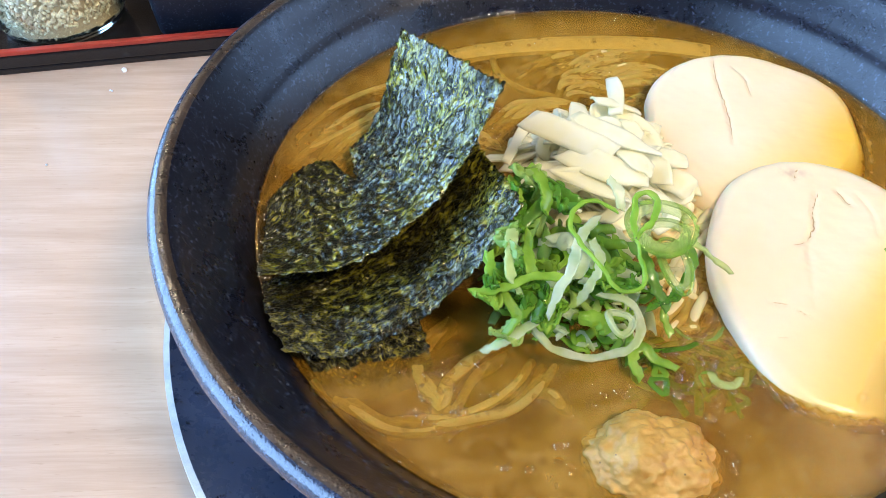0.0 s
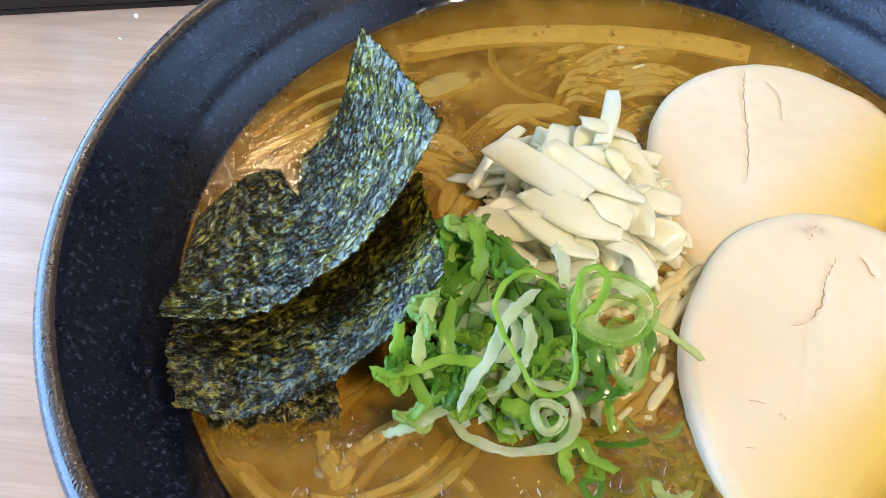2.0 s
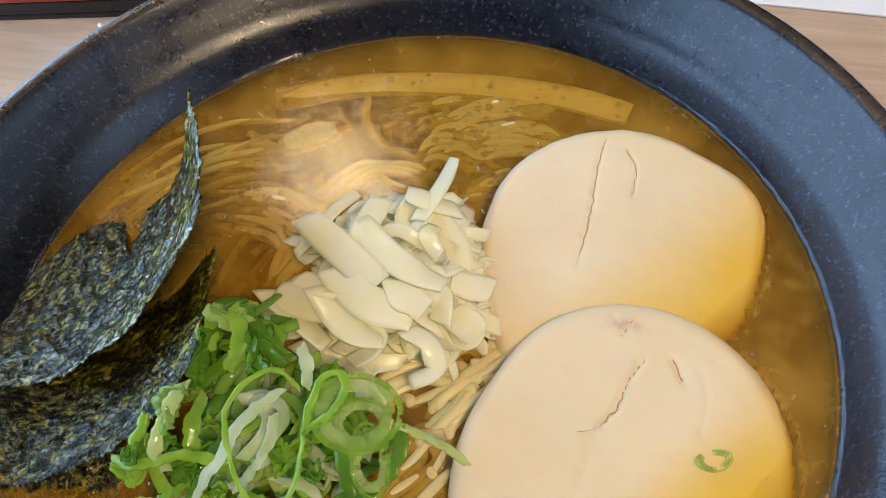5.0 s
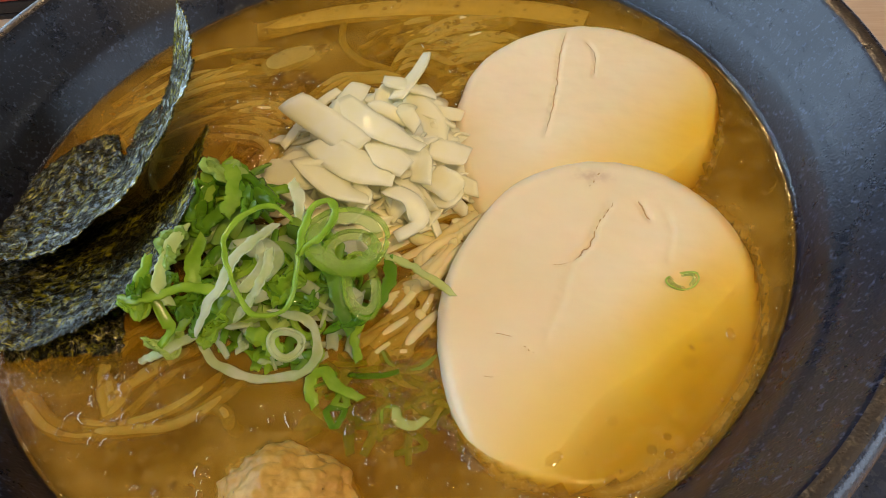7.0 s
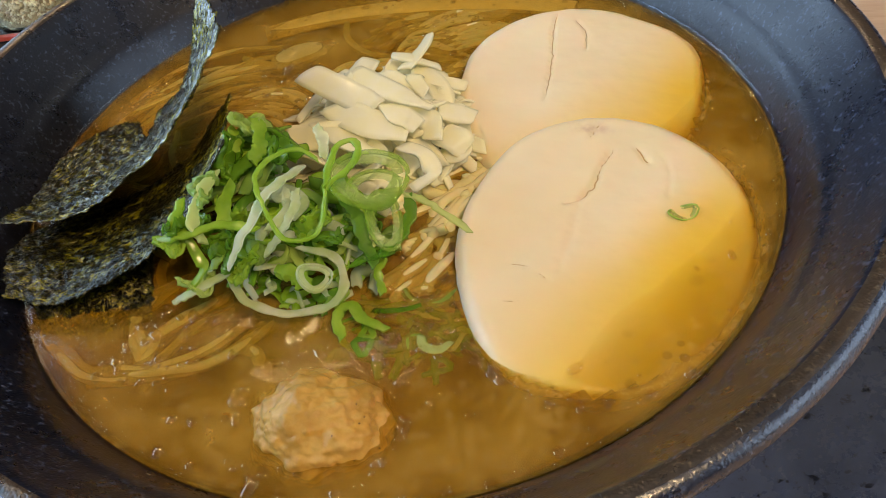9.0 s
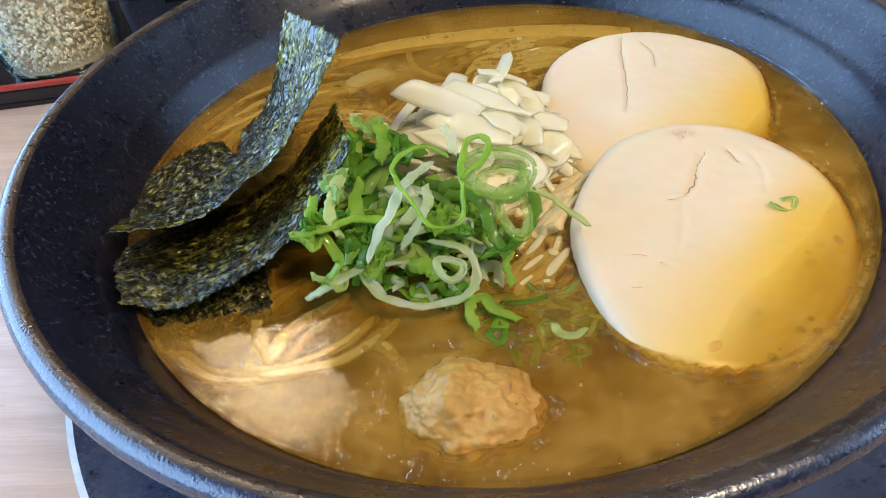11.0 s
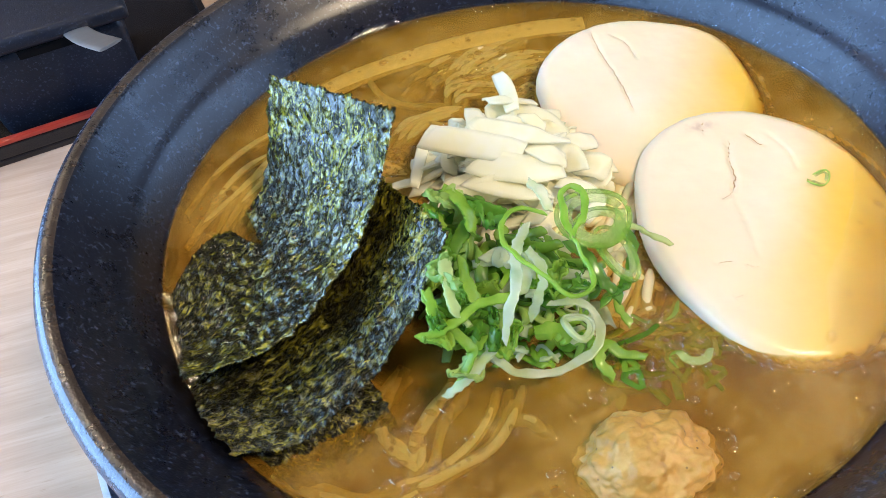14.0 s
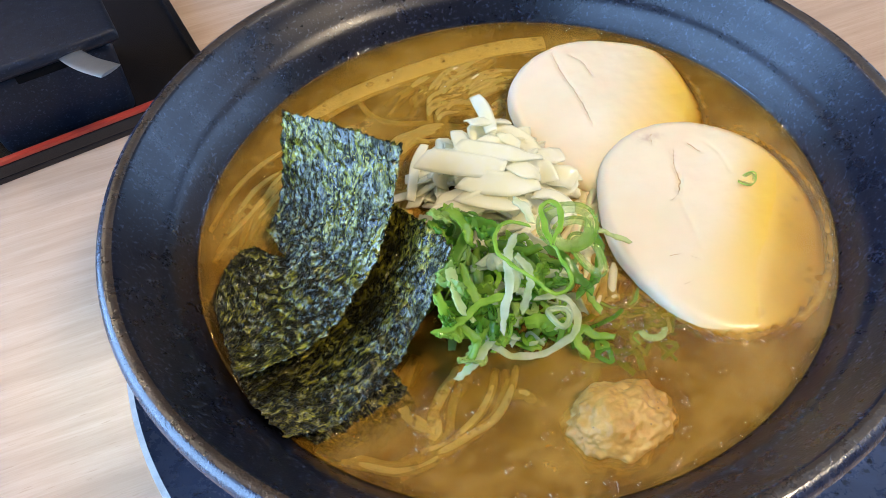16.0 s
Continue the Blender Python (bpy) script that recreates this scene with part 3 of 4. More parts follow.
# ---- broth ----


def inside(x, y, k):
    """How far out (x, y) lies on slice k: 1 is its border."""
    (cx, cy), radii = SLICES[k]
    return math.hypot(x - cx, y - cy) / closed_radius(radii, math.atan2(y - cy, x - cx))


def cover(x, y, r):
    """The broth's opacity at a place, by its depth over the bowl's wall or a sunken slice."""
    depth, most = (SOUP_R - r) / 0.49, 0.45
    for k, top in ((0, far_top), (1, near_top)):
        f = inside(x, y, k)
        if f < 1.12:
            over = max(0.0, SOUP_Z - top(x, y)) + max(0.0, f - 0.97) * 0.05
            depth = min(depth, over) if f < 1.0 else depth
            most = max(most, 0.70 * min(1.0, (1.12 - f) / 0.10))
    return most * (1 - math.exp(-depth / 0.0021))


bm = bmesh.new()
film = bm.verts.layers.float.new("cover")
for k, dz in enumerate((0.0, 0.0011, 0.0022, 0.0036, 0.0055, 0.008)):
    r = SOUP_R - dz * 0.55 + 0.0004
    n = 130 if k == 0 else 60
    steps = [(0, 0)] + [(r * f / n, 0) for f in range(1, n)] + ([(r - 0.0013, 0.00003), (r - 0.0008, 0.0002), (r - 0.0003, 0.0005), (r + 0.0002, 0.0011)] if k == 0 else [(r, 0)])
    first = len(bm.faces)
    lathe(bm, [(a, SOUP_Z - dz + b) for a, b in steps], 240 if k == 0 else 120)
    bm.faces.ensure_lookup_table()
    gone = []
    for f in bm.faces[first:]:
        f.material_index = min(k, 1)
        c = f.calc_center_median()
        if k and min(inside(c.x, c.y, 0), inside(c.x, c.y, 1)) < 0.985:
            gone.append(f)
    bmesh.ops.delete(bm, geom=gone, context="FACES")
for v in bm.verts:
    d = math.hypot(v.co.x, v.co.y)
    down = SOUP_Z - v.co.z
    v[film] = cover(v.co.x, v.co.y, d) if down < 0.0005 else 1 - math.exp(-max(0.0, SOUP_R - down * 0.55 - d) / 0.0028)
tagged(obj("ramen_broth", bm, [BROTH_TOP, BROTH_LOW]), "cloudy golden brown ramen broth with small fat droplets in the bowl", "soup", kind="stuff")
bm = bmesh.new()
lathe(bm, [(0, SOUP_Z - 0.0105), (SOUP_R - 0.006, SOUP_Z - 0.0105)], 90)
BROTH_DEEP = plain("broth_deep", (0.34, 0.165, 0.022), 0.6, vary=0.2)
tagged(obj("broth_bottom", bm, BROTH_DEEP), "opaque brown depth of the broth in the bowl", "soup", kind="stuff")

# ---- seaweed sheets ----


def sheet(rows, thick, label, seed, ragged=0.0013, wrinkle=0.0008, notch=None):
    """A crinkled sheet through rows of points, from its front edge to its back edge."""
    nu, nv = 210, 150
    cols = [spline(r, nu) for r in rows]
    grid = [spline([c[i] for c in cols], nv) for i in range(nu + 1)]
    bm = bmesh.new()
    uv = bm.loops.layers.uv.new("UVMap")
    soaked = bm.verts.layers.float.new("soaked")
    vs = {}
    for i in range(nu + 1):
        for j in range(nv + 1):
            p = Vector(grid[i][j])
            a = Vector(grid[min(i + 1, nu)][j]) - Vector(grid[max(i - 1, 0)][j])
            b = Vector(grid[i][min(j + 1, nv)]) - Vector(grid[i][max(j - 1, 0)])
            nrm = a.cross(b).normalized()
            w = noise.noise(p * 110 + Vector((seed, 0, 0))) * 1.0 + abs(noise.noise(p * 260 + Vector((0, seed, 0)))) * 0.9 - abs(noise.noise(p * 560)) * 0.75 + noise.noise(p * 1300) * 0.16
            p = p + nrm * (w * wrinkle)
            for end, d in ((i == 0, -a), (i == nu, a), (j == 0, -b), (j == nv, b)):
                if end:
                    p = p + d.normalized() * (noise.noise(p * 420 + Vector((0, 0, seed))) * ragged + noise.noise(p * 1500) * ragged * 0.6)
            vs[i, j] = bm.verts.new(p)
            wet = max(0.0, min(1.0, (0.083 + 0.004 * noise.noise(p * 150) - p.z) / 0.009))
            vs[i, j][soaked] = wet * wet * (3 - 2 * wet)
    for i in range(nu):
        for j in range(nv):
            u, v = (i + 0.5) / nu, (j + 0.5) / nv
            if notch and v > 1 - notch[2] * max(0.0, 1 - abs(u - notch[0] - 0.35 * notch[1] * noise.noise(Vector((v * 9, seed, 0)))) / notch[1]):
                continue
            f = bm.faces.new((vs[i, j], vs[i + 1, j], vs[i + 1, j + 1], vs[i, j + 1]))
            for l, (di, dj) in zip(f.loops, ((0, 0), (1, 0), (1, 1), (0, 1))):
                l[uv].uv = ((i + di) / nu * 1.3 + seed, (j + dj) / nv)
    ob = tagged(obj("nori_sheet", bm, NORI), label, "seaweed", "nori sheets")
    s = ob.modifiers.new("thickness", "SOLIDIFY")
    s.thickness, s.offset = thick, 0.0
    return ob


sheet([[(-0.0815, -0.035, 0.0755), (-0.065, -0.0335, 0.077), (-0.050, -0.0275, 0.0825), (-0.0375, -0.018, 0.092), (-0.029, -0.006, 0.1035)],
       [(-0.0835, -0.020, 0.0695), (-0.0715, -0.012, 0.069), (-0.0585, -0.006, 0.0725), (-0.048, 0.003, 0.0810), (-0.0395, 0.014, 0.0975)],
       [(-0.0845, -0.004, 0.0675), (-0.0775, 0.0095, 0.0670), (-0.067, 0.0145, 0.0662), (-0.0585, 0.0245, 0.0735), (-0.0522, 0.0327, 0.0925)]],
      0.0003, "dark green crinkled nori sheet curling up out of the broth", 1.0, notch=(0.47, 0.06, 0.28))
sheet([[(-0.0745, -0.0495, 0.0695), (-0.062, -0.0505, 0.069), (-0.0465, -0.0435, 0.0725), (-0.035, -0.0355, 0.080), (-0.0262, -0.0295, 0.0907)],
       [(-0.080, -0.039, 0.069), (-0.066, -0.035, 0.0675), (-0.051, -0.028, 0.0710), (-0.0395, -0.021, 0.0780), (-0.030, -0.0155, 0.0880)],
       [(-0.083, -0.028, 0.066), (-0.070, -0.020, 0.0655), (-0.056, -0.012, 0.067), (-0.044, -0.006, 0.074), (-0.035, -0.001, 0.0842)]],
      0.0003, "dark green nori sheet leaning under the upper one", 4.0)
sheet([[(-0.066, -0.0560, 0.0618), (-0.055, -0.0560, 0.0615), (-0.044, -0.0515, 0.0615)],
       [(-0.074, -0.0440, 0.0650), (-0.060, -0.0450, 0.0645), (-0.046, -0.0430, 0.0640)],
       [(-0.080, -0.0340, 0.0665), (-0.066, -0.0330, 0.0655), (-0.050, -0.0300, 0.0650)]],
      0.0003, "soaked dark nori sheet lying in the broth", 7.0)

# ---- meatball ----
bm = bmesh.new()
bmesh.ops.create_icosphere(bm, subdivisions=6, radius=1.0)
for v in bm.verts:
    d = v.co.normalized()
    lump = 0.12 * noise.noise(d * 2.0 + Vector((3, 1, 4))) + 0.06 * noise.noise(d * 4.5) + 0.07 * (0.4 - noise.voronoi(d * 5.0)[0][0]) + 0.05 * (0.4 - noise.voronoi(d * 11.0)[0][0]) + 0.012 * noise.noise(d * 30)
    v.co = Vector((d.x * 0.0134, d.y * 0.0112, d.z * 0.0098)) * (1 + lump)
ob = tagged(obj("meatball", bm, MEAT), "lumpy pale brown minced chicken meatball standing out of the broth", "meatball")
ob.location = (-0.0025, -0.0712, 0.0596)

# ---- bamboo shoot ----
bm = bmesh.new()
ribbon(bm, spline([(-0.050, 0.0600, 0.0612), (-0.028, 0.0680, 0.0616), (0.0, 0.0715, 0.0618), (0.025, 0.0705, 0.0619), (0.0425, 0.0665, 0.0619)], 40), 0.0085, 0.0026, sides=12, taper=0.1, ragged=0.04)
tagged(obj("bamboo_shoot_strip", bm, MENMA), "yellow bamboo shoot strip floating along the bowl wall", "bamboo shoot")

# ---- noodles ----
rng = random.Random(4)


noodles = tagged(new("ramen_noodles"), "pale yellow wheat noodles lying in the broth", "noodles")


def noodle(pts, r=0.0011, wave=0.0005, n=36, flat=0.85):
    line = spline(pts, n)
    ph = rng.uniform(0, 9)
    fr = rng.uniform(0.12, 0.28) * (1.8 if wave > 0.001 else 1.0)
    for i, p in enumerate(line):
        p[0] += wave * math.sin(i * fr + ph)
        p[1] += wave * math.cos(i * fr * 0.8 + ph)
        p[2] += wave * 0.3 * math.sin(i * fr * 1.3 + ph * 2)
    bm = bmesh.new()
    ribbon(bm, line, r * 2, r * 2 * flat, sides=10, taper=0.05)
    part("noodle", bm, NOODLE, noodles)


def strands(count, pts, spread, deep, r, rise=0.0, wave=0.0005):
    """Noodles side by side along a line in the plan, from just under the surface down to deep below it."""
    for k in range(count):
        dx, dy = rng.gauss(0, spread), rng.gauss(0, spread)
        z = SOUP_Z - r * 0.95 - 0.0004 - deep * rng.random() ** 1.5 + rise
        ends = [0.0016 if i in (0, len(pts) - 1) else 0.0 for i in range(len(pts))]
        noodle([(p[0] + dx + rng.gauss(0, spread * 0.25), p[1] + dy + rng.gauss(0, spread * 0.25), z - e) for p, e in zip(pts, ends)], r * rng.uniform(0.85, 1.1), wave)


# loops by the meatball
strands(4, [(-0.0410, -0.036), (-0.0470, -0.0435), (-0.0486, -0.0480), (-0.0472, -0.0525), (-0.0440, -0.0575), (-0.0430, -0.0620)], 0.0016, 0.0014, 0.0010)
strands(6, [(-0.0300, -0.0430), (-0.0360, -0.0475), (-0.0405, -0.0530), (-0.0425, -0.0580), (-0.0440, -0.0625)], 0.0021, 0.0014, 0.0010)
strands(5, [(-0.0215, -0.0480), (-0.0250, -0.0540), (-0.0310, -0.0588), (-0.0383, -0.0610), (-0.0450, -0.0625), (-0.0530, -0.0632)], 0.0018, 0.0014, 0.0010)
strands(2, [(-0.0690, -0.0520), (-0.0610, -0.0588), (-0.0552, -0.0628), (-0.0495, -0.0636), (-0.0432, -0.0626), (-0.0363, -0.0603)], 0.0007, 0.0012, 0.0013)
strands(1, [(-0.0240, -0.0530), (-0.0195, -0.0556), (-0.0150, -0.0578)], 0.0004, 0.0006, 0.0013)
# the far side of the bowl
for line, count in (([(-0.0500, 0.0270), (-0.0390, 0.0292), (-0.0304, 0.0261), (-0.0200, 0.0195)], 5), ([(-0.0310, -0.0010), (-0.0296, 0.0108), (-0.0240, 0.0165), (-0.0150, 0.0190)], 5),
                    ([(-0.0260, 0.0290), (-0.0180, 0.0380), (-0.0098, 0.0403), (0.0010, 0.0370)], 4), ([(-0.0065, 0.0430), (-0.0030, 0.0504), (0.0038, 0.0508), (0.0130, 0.0490)], 3),
                    ([(-0.0040, 0.0525), (0.0042, 0.0605), (0.0116, 0.0640), (0.0220, 0.0640)], 4), ([(-0.0170, 0.0550), (-0.0058, 0.0612), (0.0080, 0.0625)], 3),
                    ([(-0.0010, 0.0500), (0.0090, 0.0556), (0.0180, 0.0565), (0.0290, 0.0540)], 5), ([(0.0040, 0.0440), (0.0120, 0.0508), (0.0200, 0.0515), (0.0280, 0.0500)], 4),
                    ([(-0.0480, 0.0215), (-0.0358, 0.0190), (-0.0276, 0.0150), (-0.0200, 0.0080)], 5), ([(0.0060, 0.0380), (0.0120, 0.0420), (0.0190, 0.0440)], 3)):
    strands(count + 4, line, 0.0021, 0.0014, 0.0011, 0.0002, 0.0008)
strands(10, [(-0.075, 0.018), (-0.066, 0.030), (-0.052, 0.040), (-0.036, 0.044)], 0.004, 0.0030, 0.0010)
# heaped beside the chicken, under the onion and the scallion
for line, count in (([(-0.006, -0.019), (0.004, -0.013), (0.014, -0.009), (0.026, -0.009)], 9), ([(0.0255, -0.003), (0.0205, -0.009), (0.0165, -0.016), (0.012, -0.022)], 8),
                    ([(-0.020, 0.004), (-0.008, -0.004), (0.006, -0.008), (0.018, -0.004)], 5), ([(0.013, -0.008), (0.017, -0.016), (0.013, -0.024), (0.006, -0.027)], 4)):
    strands(count, line, 0.0026, 0.0016, 0.0013, 0.0020, 0.0022)
strands(9, [(0.018, -0.016), (0.016, -0.026), (0.012, -0.035), (0.004, -0.042)], 0.0024, 0.0012, 0.0012, 0.0006, 0.0016)
for _ in range(80):
    a, rr = rng.uniform(0, 2 * math.pi), 0.07 * math.sqrt(rng.random())
    if rr * math.cos(a) > 0.010 and rr * math.sin(a) < 0.02 or rr * math.sin(a) < -0.040:
        continue
    x, y, b, c = rr * math.cos(a), rr * math.sin(a), rng.uniform(0, 6.28), rng.uniform(-0.9, 0.9)
    z = rng.uniform(0.0590, 0.0612)
    noodle([(x + 0.014 * k * math.cos(b + c * k), y + 0.014 * k * math.sin(b + c * k), z) for k in (-1, -0.3, 0.4, 1)])

# ---- chopped onion ----


def sliver(name, mat, pts, width, thick, label, category, group, up=(0, 0, 1), twist=0.0, taper=0.2, ragged=0.12, n=22, sides=10, square=False):
    bm = bmesh.new()
    ribbon(bm, spline(pts, n), width, thick, up, sides, twist, taper, ragged=ragged, square=square)
    return tagged(obj(name, bm, mat), label, category, group)


def petal(name, mat, pts, width, thick, label, category, group, up=(0, 0, 1), twist=0.0, curl=0.12, skew=0.3, ragged=0.10, n=16):
    """A thin slice of a layer: a bent strip with a hollow cross-section and blunt, slanting ends."""
    line = [Vector(p) for p in spline(pts, n)]
    bm = bmesh.new()
    k, seed, rows = 6, rng.uniform(0, 50), []
    s0, s1 = rng.uniform(-skew, skew), rng.uniform(-skew, skew)
    for i, p in enumerate(line):
        d = (line[min(i + 1, n)] - line[max(i - 1, 0)]).normalized()
        side = d.cross(Vector(up)).normalized()
        nrm = side.cross(d)
        a = twist * (i / n - 0.5)
        s2, n2 = side * math.cos(a) + nrm * math.sin(a), nrm * math.cos(a) - side * math.sin(a)
        u = i / n
        wide = width / 2 * (1 - 0.22 * abs(2 * u - 1) ** 3)
        row = []
        for j in range(k + 1):
            v = 2 * j / k - 1
            edge = 1 + ragged * noise.noise(Vector((u * 4, (v > 0) * 7, seed)))
            slant = (s0 * max(0, 1 - 3 * u) + s1 * max(0, 3 * u - 2)) * v * width
            row.append(bm.verts.new(p + s2 * (v * wide * edge) + d * slant + n2 * (curl * width * (0.5 - v * v) + 0.05 * width * noise.noise(Vector((u * 3, v, seed))))))
        rows.append(row)
    for a, b in zip(rows, rows[1:]):
        for j in range(k):
            bm.faces.new((a[j], b[j], b[j + 1], a[j + 1]))
    ob = tagged(obj(name, bm, mat), label, category, group)
    s = ob.modifiers.new("thickness", "SOLIDIFY")
    s.thickness, s.offset = thick, 0.0
    return ob


ONION_LABEL = "translucent white chopped onion sliver heaped on the noodles"
ONIONS = [([(-0.0207, 0.0109, 0.0810), (-0.0114, 0.0046, 0.0810), (-0.0012, -0.0018, 0.0800)], 0.0066, 0.1), ([(-0.0097, 0.0125, 0.0800), (-0.0014, 0.0051, 0.0810), (0.0053, 0.0022, 0.0800), (0.0111, 0.0019, 0.0770)], 0.0060, 0.2),
          ([(-0.0022, 0.0235, 0.0770), (0.0036, 0.0217, 0.0770), (0.0091, 0.0225, 0.0740)], 0.0058, -0.2), ([(0.0052, 0.0366, 0.0740), (0.0045, 0.0269, 0.0760), (0.0023, 0.0158, 0.0780)], 0.0040, 0.3),
          ([(0.0036, 0.0201, 0.0750), (0.0097, 0.0149, 0.0740), (0.0131, 0.0073, 0.0720)], 0.0052, 0.4), ([(-0.0067, 0.0202, 0.0780), (-0.0079, 0.0104, 0.0800), (-0.0083, 0.0015, 0.0800)], 0.0050, -0.3),
          ([(0.0049, 0.0018, 0.0770), (0.0100, -0.0001, 0.0750), (0.0112, -0.0047, 0.0730)], 0.0056, 0.2), ([(0.0115, 0.0048, 0.0740), (0.0164, 0.0047, 0.0730), (0.0198, 0.0060, 0.0710)], 0.0058, 0.1),
          ([(-0.0121, 0.0006, 0.0790), (-0.0030, -0.0055, 0.0790), (0.0066, -0.0063, 0.0770)], 0.0070, 0.0), ([(-0.0143, -0.0027, 0.0770), (-0.0047, -0.0102, 0.0770), (0.0008, -0.0103, 0.0740)], 0.0075, 0.1),
          ([(0.0123, -0.0013, 0.0720), (0.0164, -0.0035, 0.0720), (0.0188, -0.0048, 0.0700)], 0.0062, 0.0), ([(0.0051, -0.0076, 0.0740), (0.0103, -0.0096, 0.0730), (0.0118, -0.0139, 0.0710), (0.0074, -0.0164, 0.0690)], 0.0042, 0.5),
          ([(-0.0239, -0.0038, 0.0740), (-0.0159, -0.0068, 0.0760), (-0.0082, -0.0064, 0.0770)], 0.0060, 0.0), ([(-0.0032, -0.0083, 0.0750), (-0.0003, -0.0119, 0.0730), (-0.0048, -0.0152, 0.0710)], 0.0055, 0.3),
          ([(-0.0268, -0.0029, 0.0720), (-0.0191, -0.0076, 0.0730), (-0.0098, -0.0133, 0.0730)], 0.0060, 0.1), ([(0.0003, -0.0030, 0.0800), (0.0051, -0.0034, 0.0790), (0.0083, -0.0036, 0.0760)], 0.0060, -0.1),
          ([(-0.0210, -0.0002, 0.0740), (-0.0120, -0.0024, 0.0760), (-0.0055, -0.0014, 0.0780)], 0.0055, 0.0), ([(-0.0151, 0.0259, 0.0710), (-0.0197, 0.0207, 0.0700), (-0.0255, 0.0090, 0.0680)], 0.0030, 0.0)]
for pts, w, tw in ONIONS:
    petal("onion_sliver", ONION, pts, w * 1.05, 0.0006, ONION_LABEL, "onion", "chopped onion slivers", up=(rng.gauss(0, 0.35), rng.gauss(0, 0.35), 1), twist=tw * 1.6, curl=rng.uniform(0.0, 0.10))
for _ in range(150):
    a, q = rng.uniform(0, 6.28), math.sqrt(rng.random())
    x, y = -0.001 + 0.020 * q * math.cos(a), 0.010 + 0.019 * q * math.sin(a)
    z = 0.0660 + 0.0138 * (1 - q * q) * rng.uniform(0.35, 1)
    b, L = rng.uniform(0, 6.28), rng.uniform(0.003, 0.008)
    bend = rng.uniform(-0.9, 0.9)
    petal("onion_sliver", ONION, [(x + L * k * math.cos(b + bend * k), y + L * k * math.sin(b + bend * k), z - 0.0025 * k * k) for k in (-1, 0, 1)], rng.uniform(0.0025, 0.0058), 0.0006,
          ONION_LABEL, "onion", "chopped onion slivers", (rng.gauss(0, 0.5), rng.gauss(0, 0.5), 1), rng.uniform(-0.8, 0.8), rng.uniform(0.0, 0.12), n=10)
for _ in range(34):
    a = rng.uniform(2.2, 6.6)
    x, y = -0.003 + rng.uniform(0.012, 0.026) * math.cos(a), 0.004 + rng.uniform(0.012, 0.022) * math.sin(a)
    if x < -0.027 or x > 0.021:
        continue
    b, L, bend = rng.uniform(0, 6.28), rng.uniform(0.004, 0.008), rng.uniform(-1.3, 1.3)
    z = rng.uniform(0.0650, 0.0695)
    petal("onion_sliver", ONION, [(x + L * k * math.cos(b + bend * k), y + L * k * math.sin(b + bend * k), z - 0.0012 * k * k) for k in (-1, -0.3, 0.3, 1)], rng.uniform(0.0020, 0.0045), 0.0006,
          ONION_LABEL, "onion", "chopped onion slivers", (rng.gauss(0, 0.4), rng.gauss(0, 0.4), 1), rng.uniform(-0.6, 0.6), rng.uniform(0.0, 0.12), n=12)
sliver("onion_sliver", ONION, [(-0.0430, 0.0437, 0.0612), (-0.0364, 0.0487, 0.0622), (-0.0295, 0.0517, 0.0612)], 0.0075, 0.0024, "pale onion sliver lying in the broth", "onion", "chopped onion slivers")

# ---- chopped scallion ----
LAB = "chopped green scallion strip heaped on the noodles"
G = "scallion strips"


def scal(mat, pts, w, th=0.0009, up=(0, 0, 1), twist=0.0, label=LAB, n=40, taper=0.3):
    bm = bmesh.new()
    line = [Vector(p) + 0.0005 * noise.noise_vector(Vector(p) * 330) for p in spline(pts, n)]
    ribbon(bm, line, w * 0.78, th * 0.5, up, 10, twist, taper, ragged=0.5, square=0.0006)
    tagged(obj("scallion_strip", bm, mat), label, "scallion", G)


scal(GREEN, [(-0.0061, -0.0289, 0.0885), (-0.0109, -0.0269, 0.0895), (-0.0147, -0.0284, 0.0900), (-0.0168, -0.0340, 0.0905), (-0.0155, -0.0390, 0.0905), (-0.0120, -0.0450, 0.0895), (-0.0082, -0.0484, 0.0865), (-0.0038, -0.0465, 0.0860), (-0.0030, -0.0417, 0.0865), (-0.0036, -0.0361, 0.0880)], 0.0012, 0.0010, twist=0.6)
WHITE = "white scallion strip on top of the green heap"
scal(PALE, [(-0.0100, -0.0289, 0.0865), (-0.0139, -0.0336, 0.0870), (-0.0167, -0.0408, 0.0860), (-0.0218, -0.0485, 0.0795)], 0.0026, 0.0012, label=WHITE)
scal(PALE, [(-0.0109, -0.0327, 0.0835), (-0.0109, -0.0397, 0.0835), (-0.0155, -0.0452, 0.0790)], 0.0026, 0.0012, label=WHITE)
scal(PALE, [(-0.0073, -0.0225, 0.0917), (-0.0059, -0.0252, 0.0905), (-0.0051, -0.0282, 0.0885)], 0.0026, 0.0012, label=WHITE)
scal(GREEN, [(-0.0035, -0.0355, 0.0880), (-0.0035, -0.0315, 0.0895), (-0.0023, -0.0270, 0.0905), (0.0002, -0.0257, 0.0905), (0.0019, -0.0280, 0.0900), (0.0007, -0.0317, 0.0890), (-0.0032, -0.0354, 0.0878)], 0.0017, 0.0011)


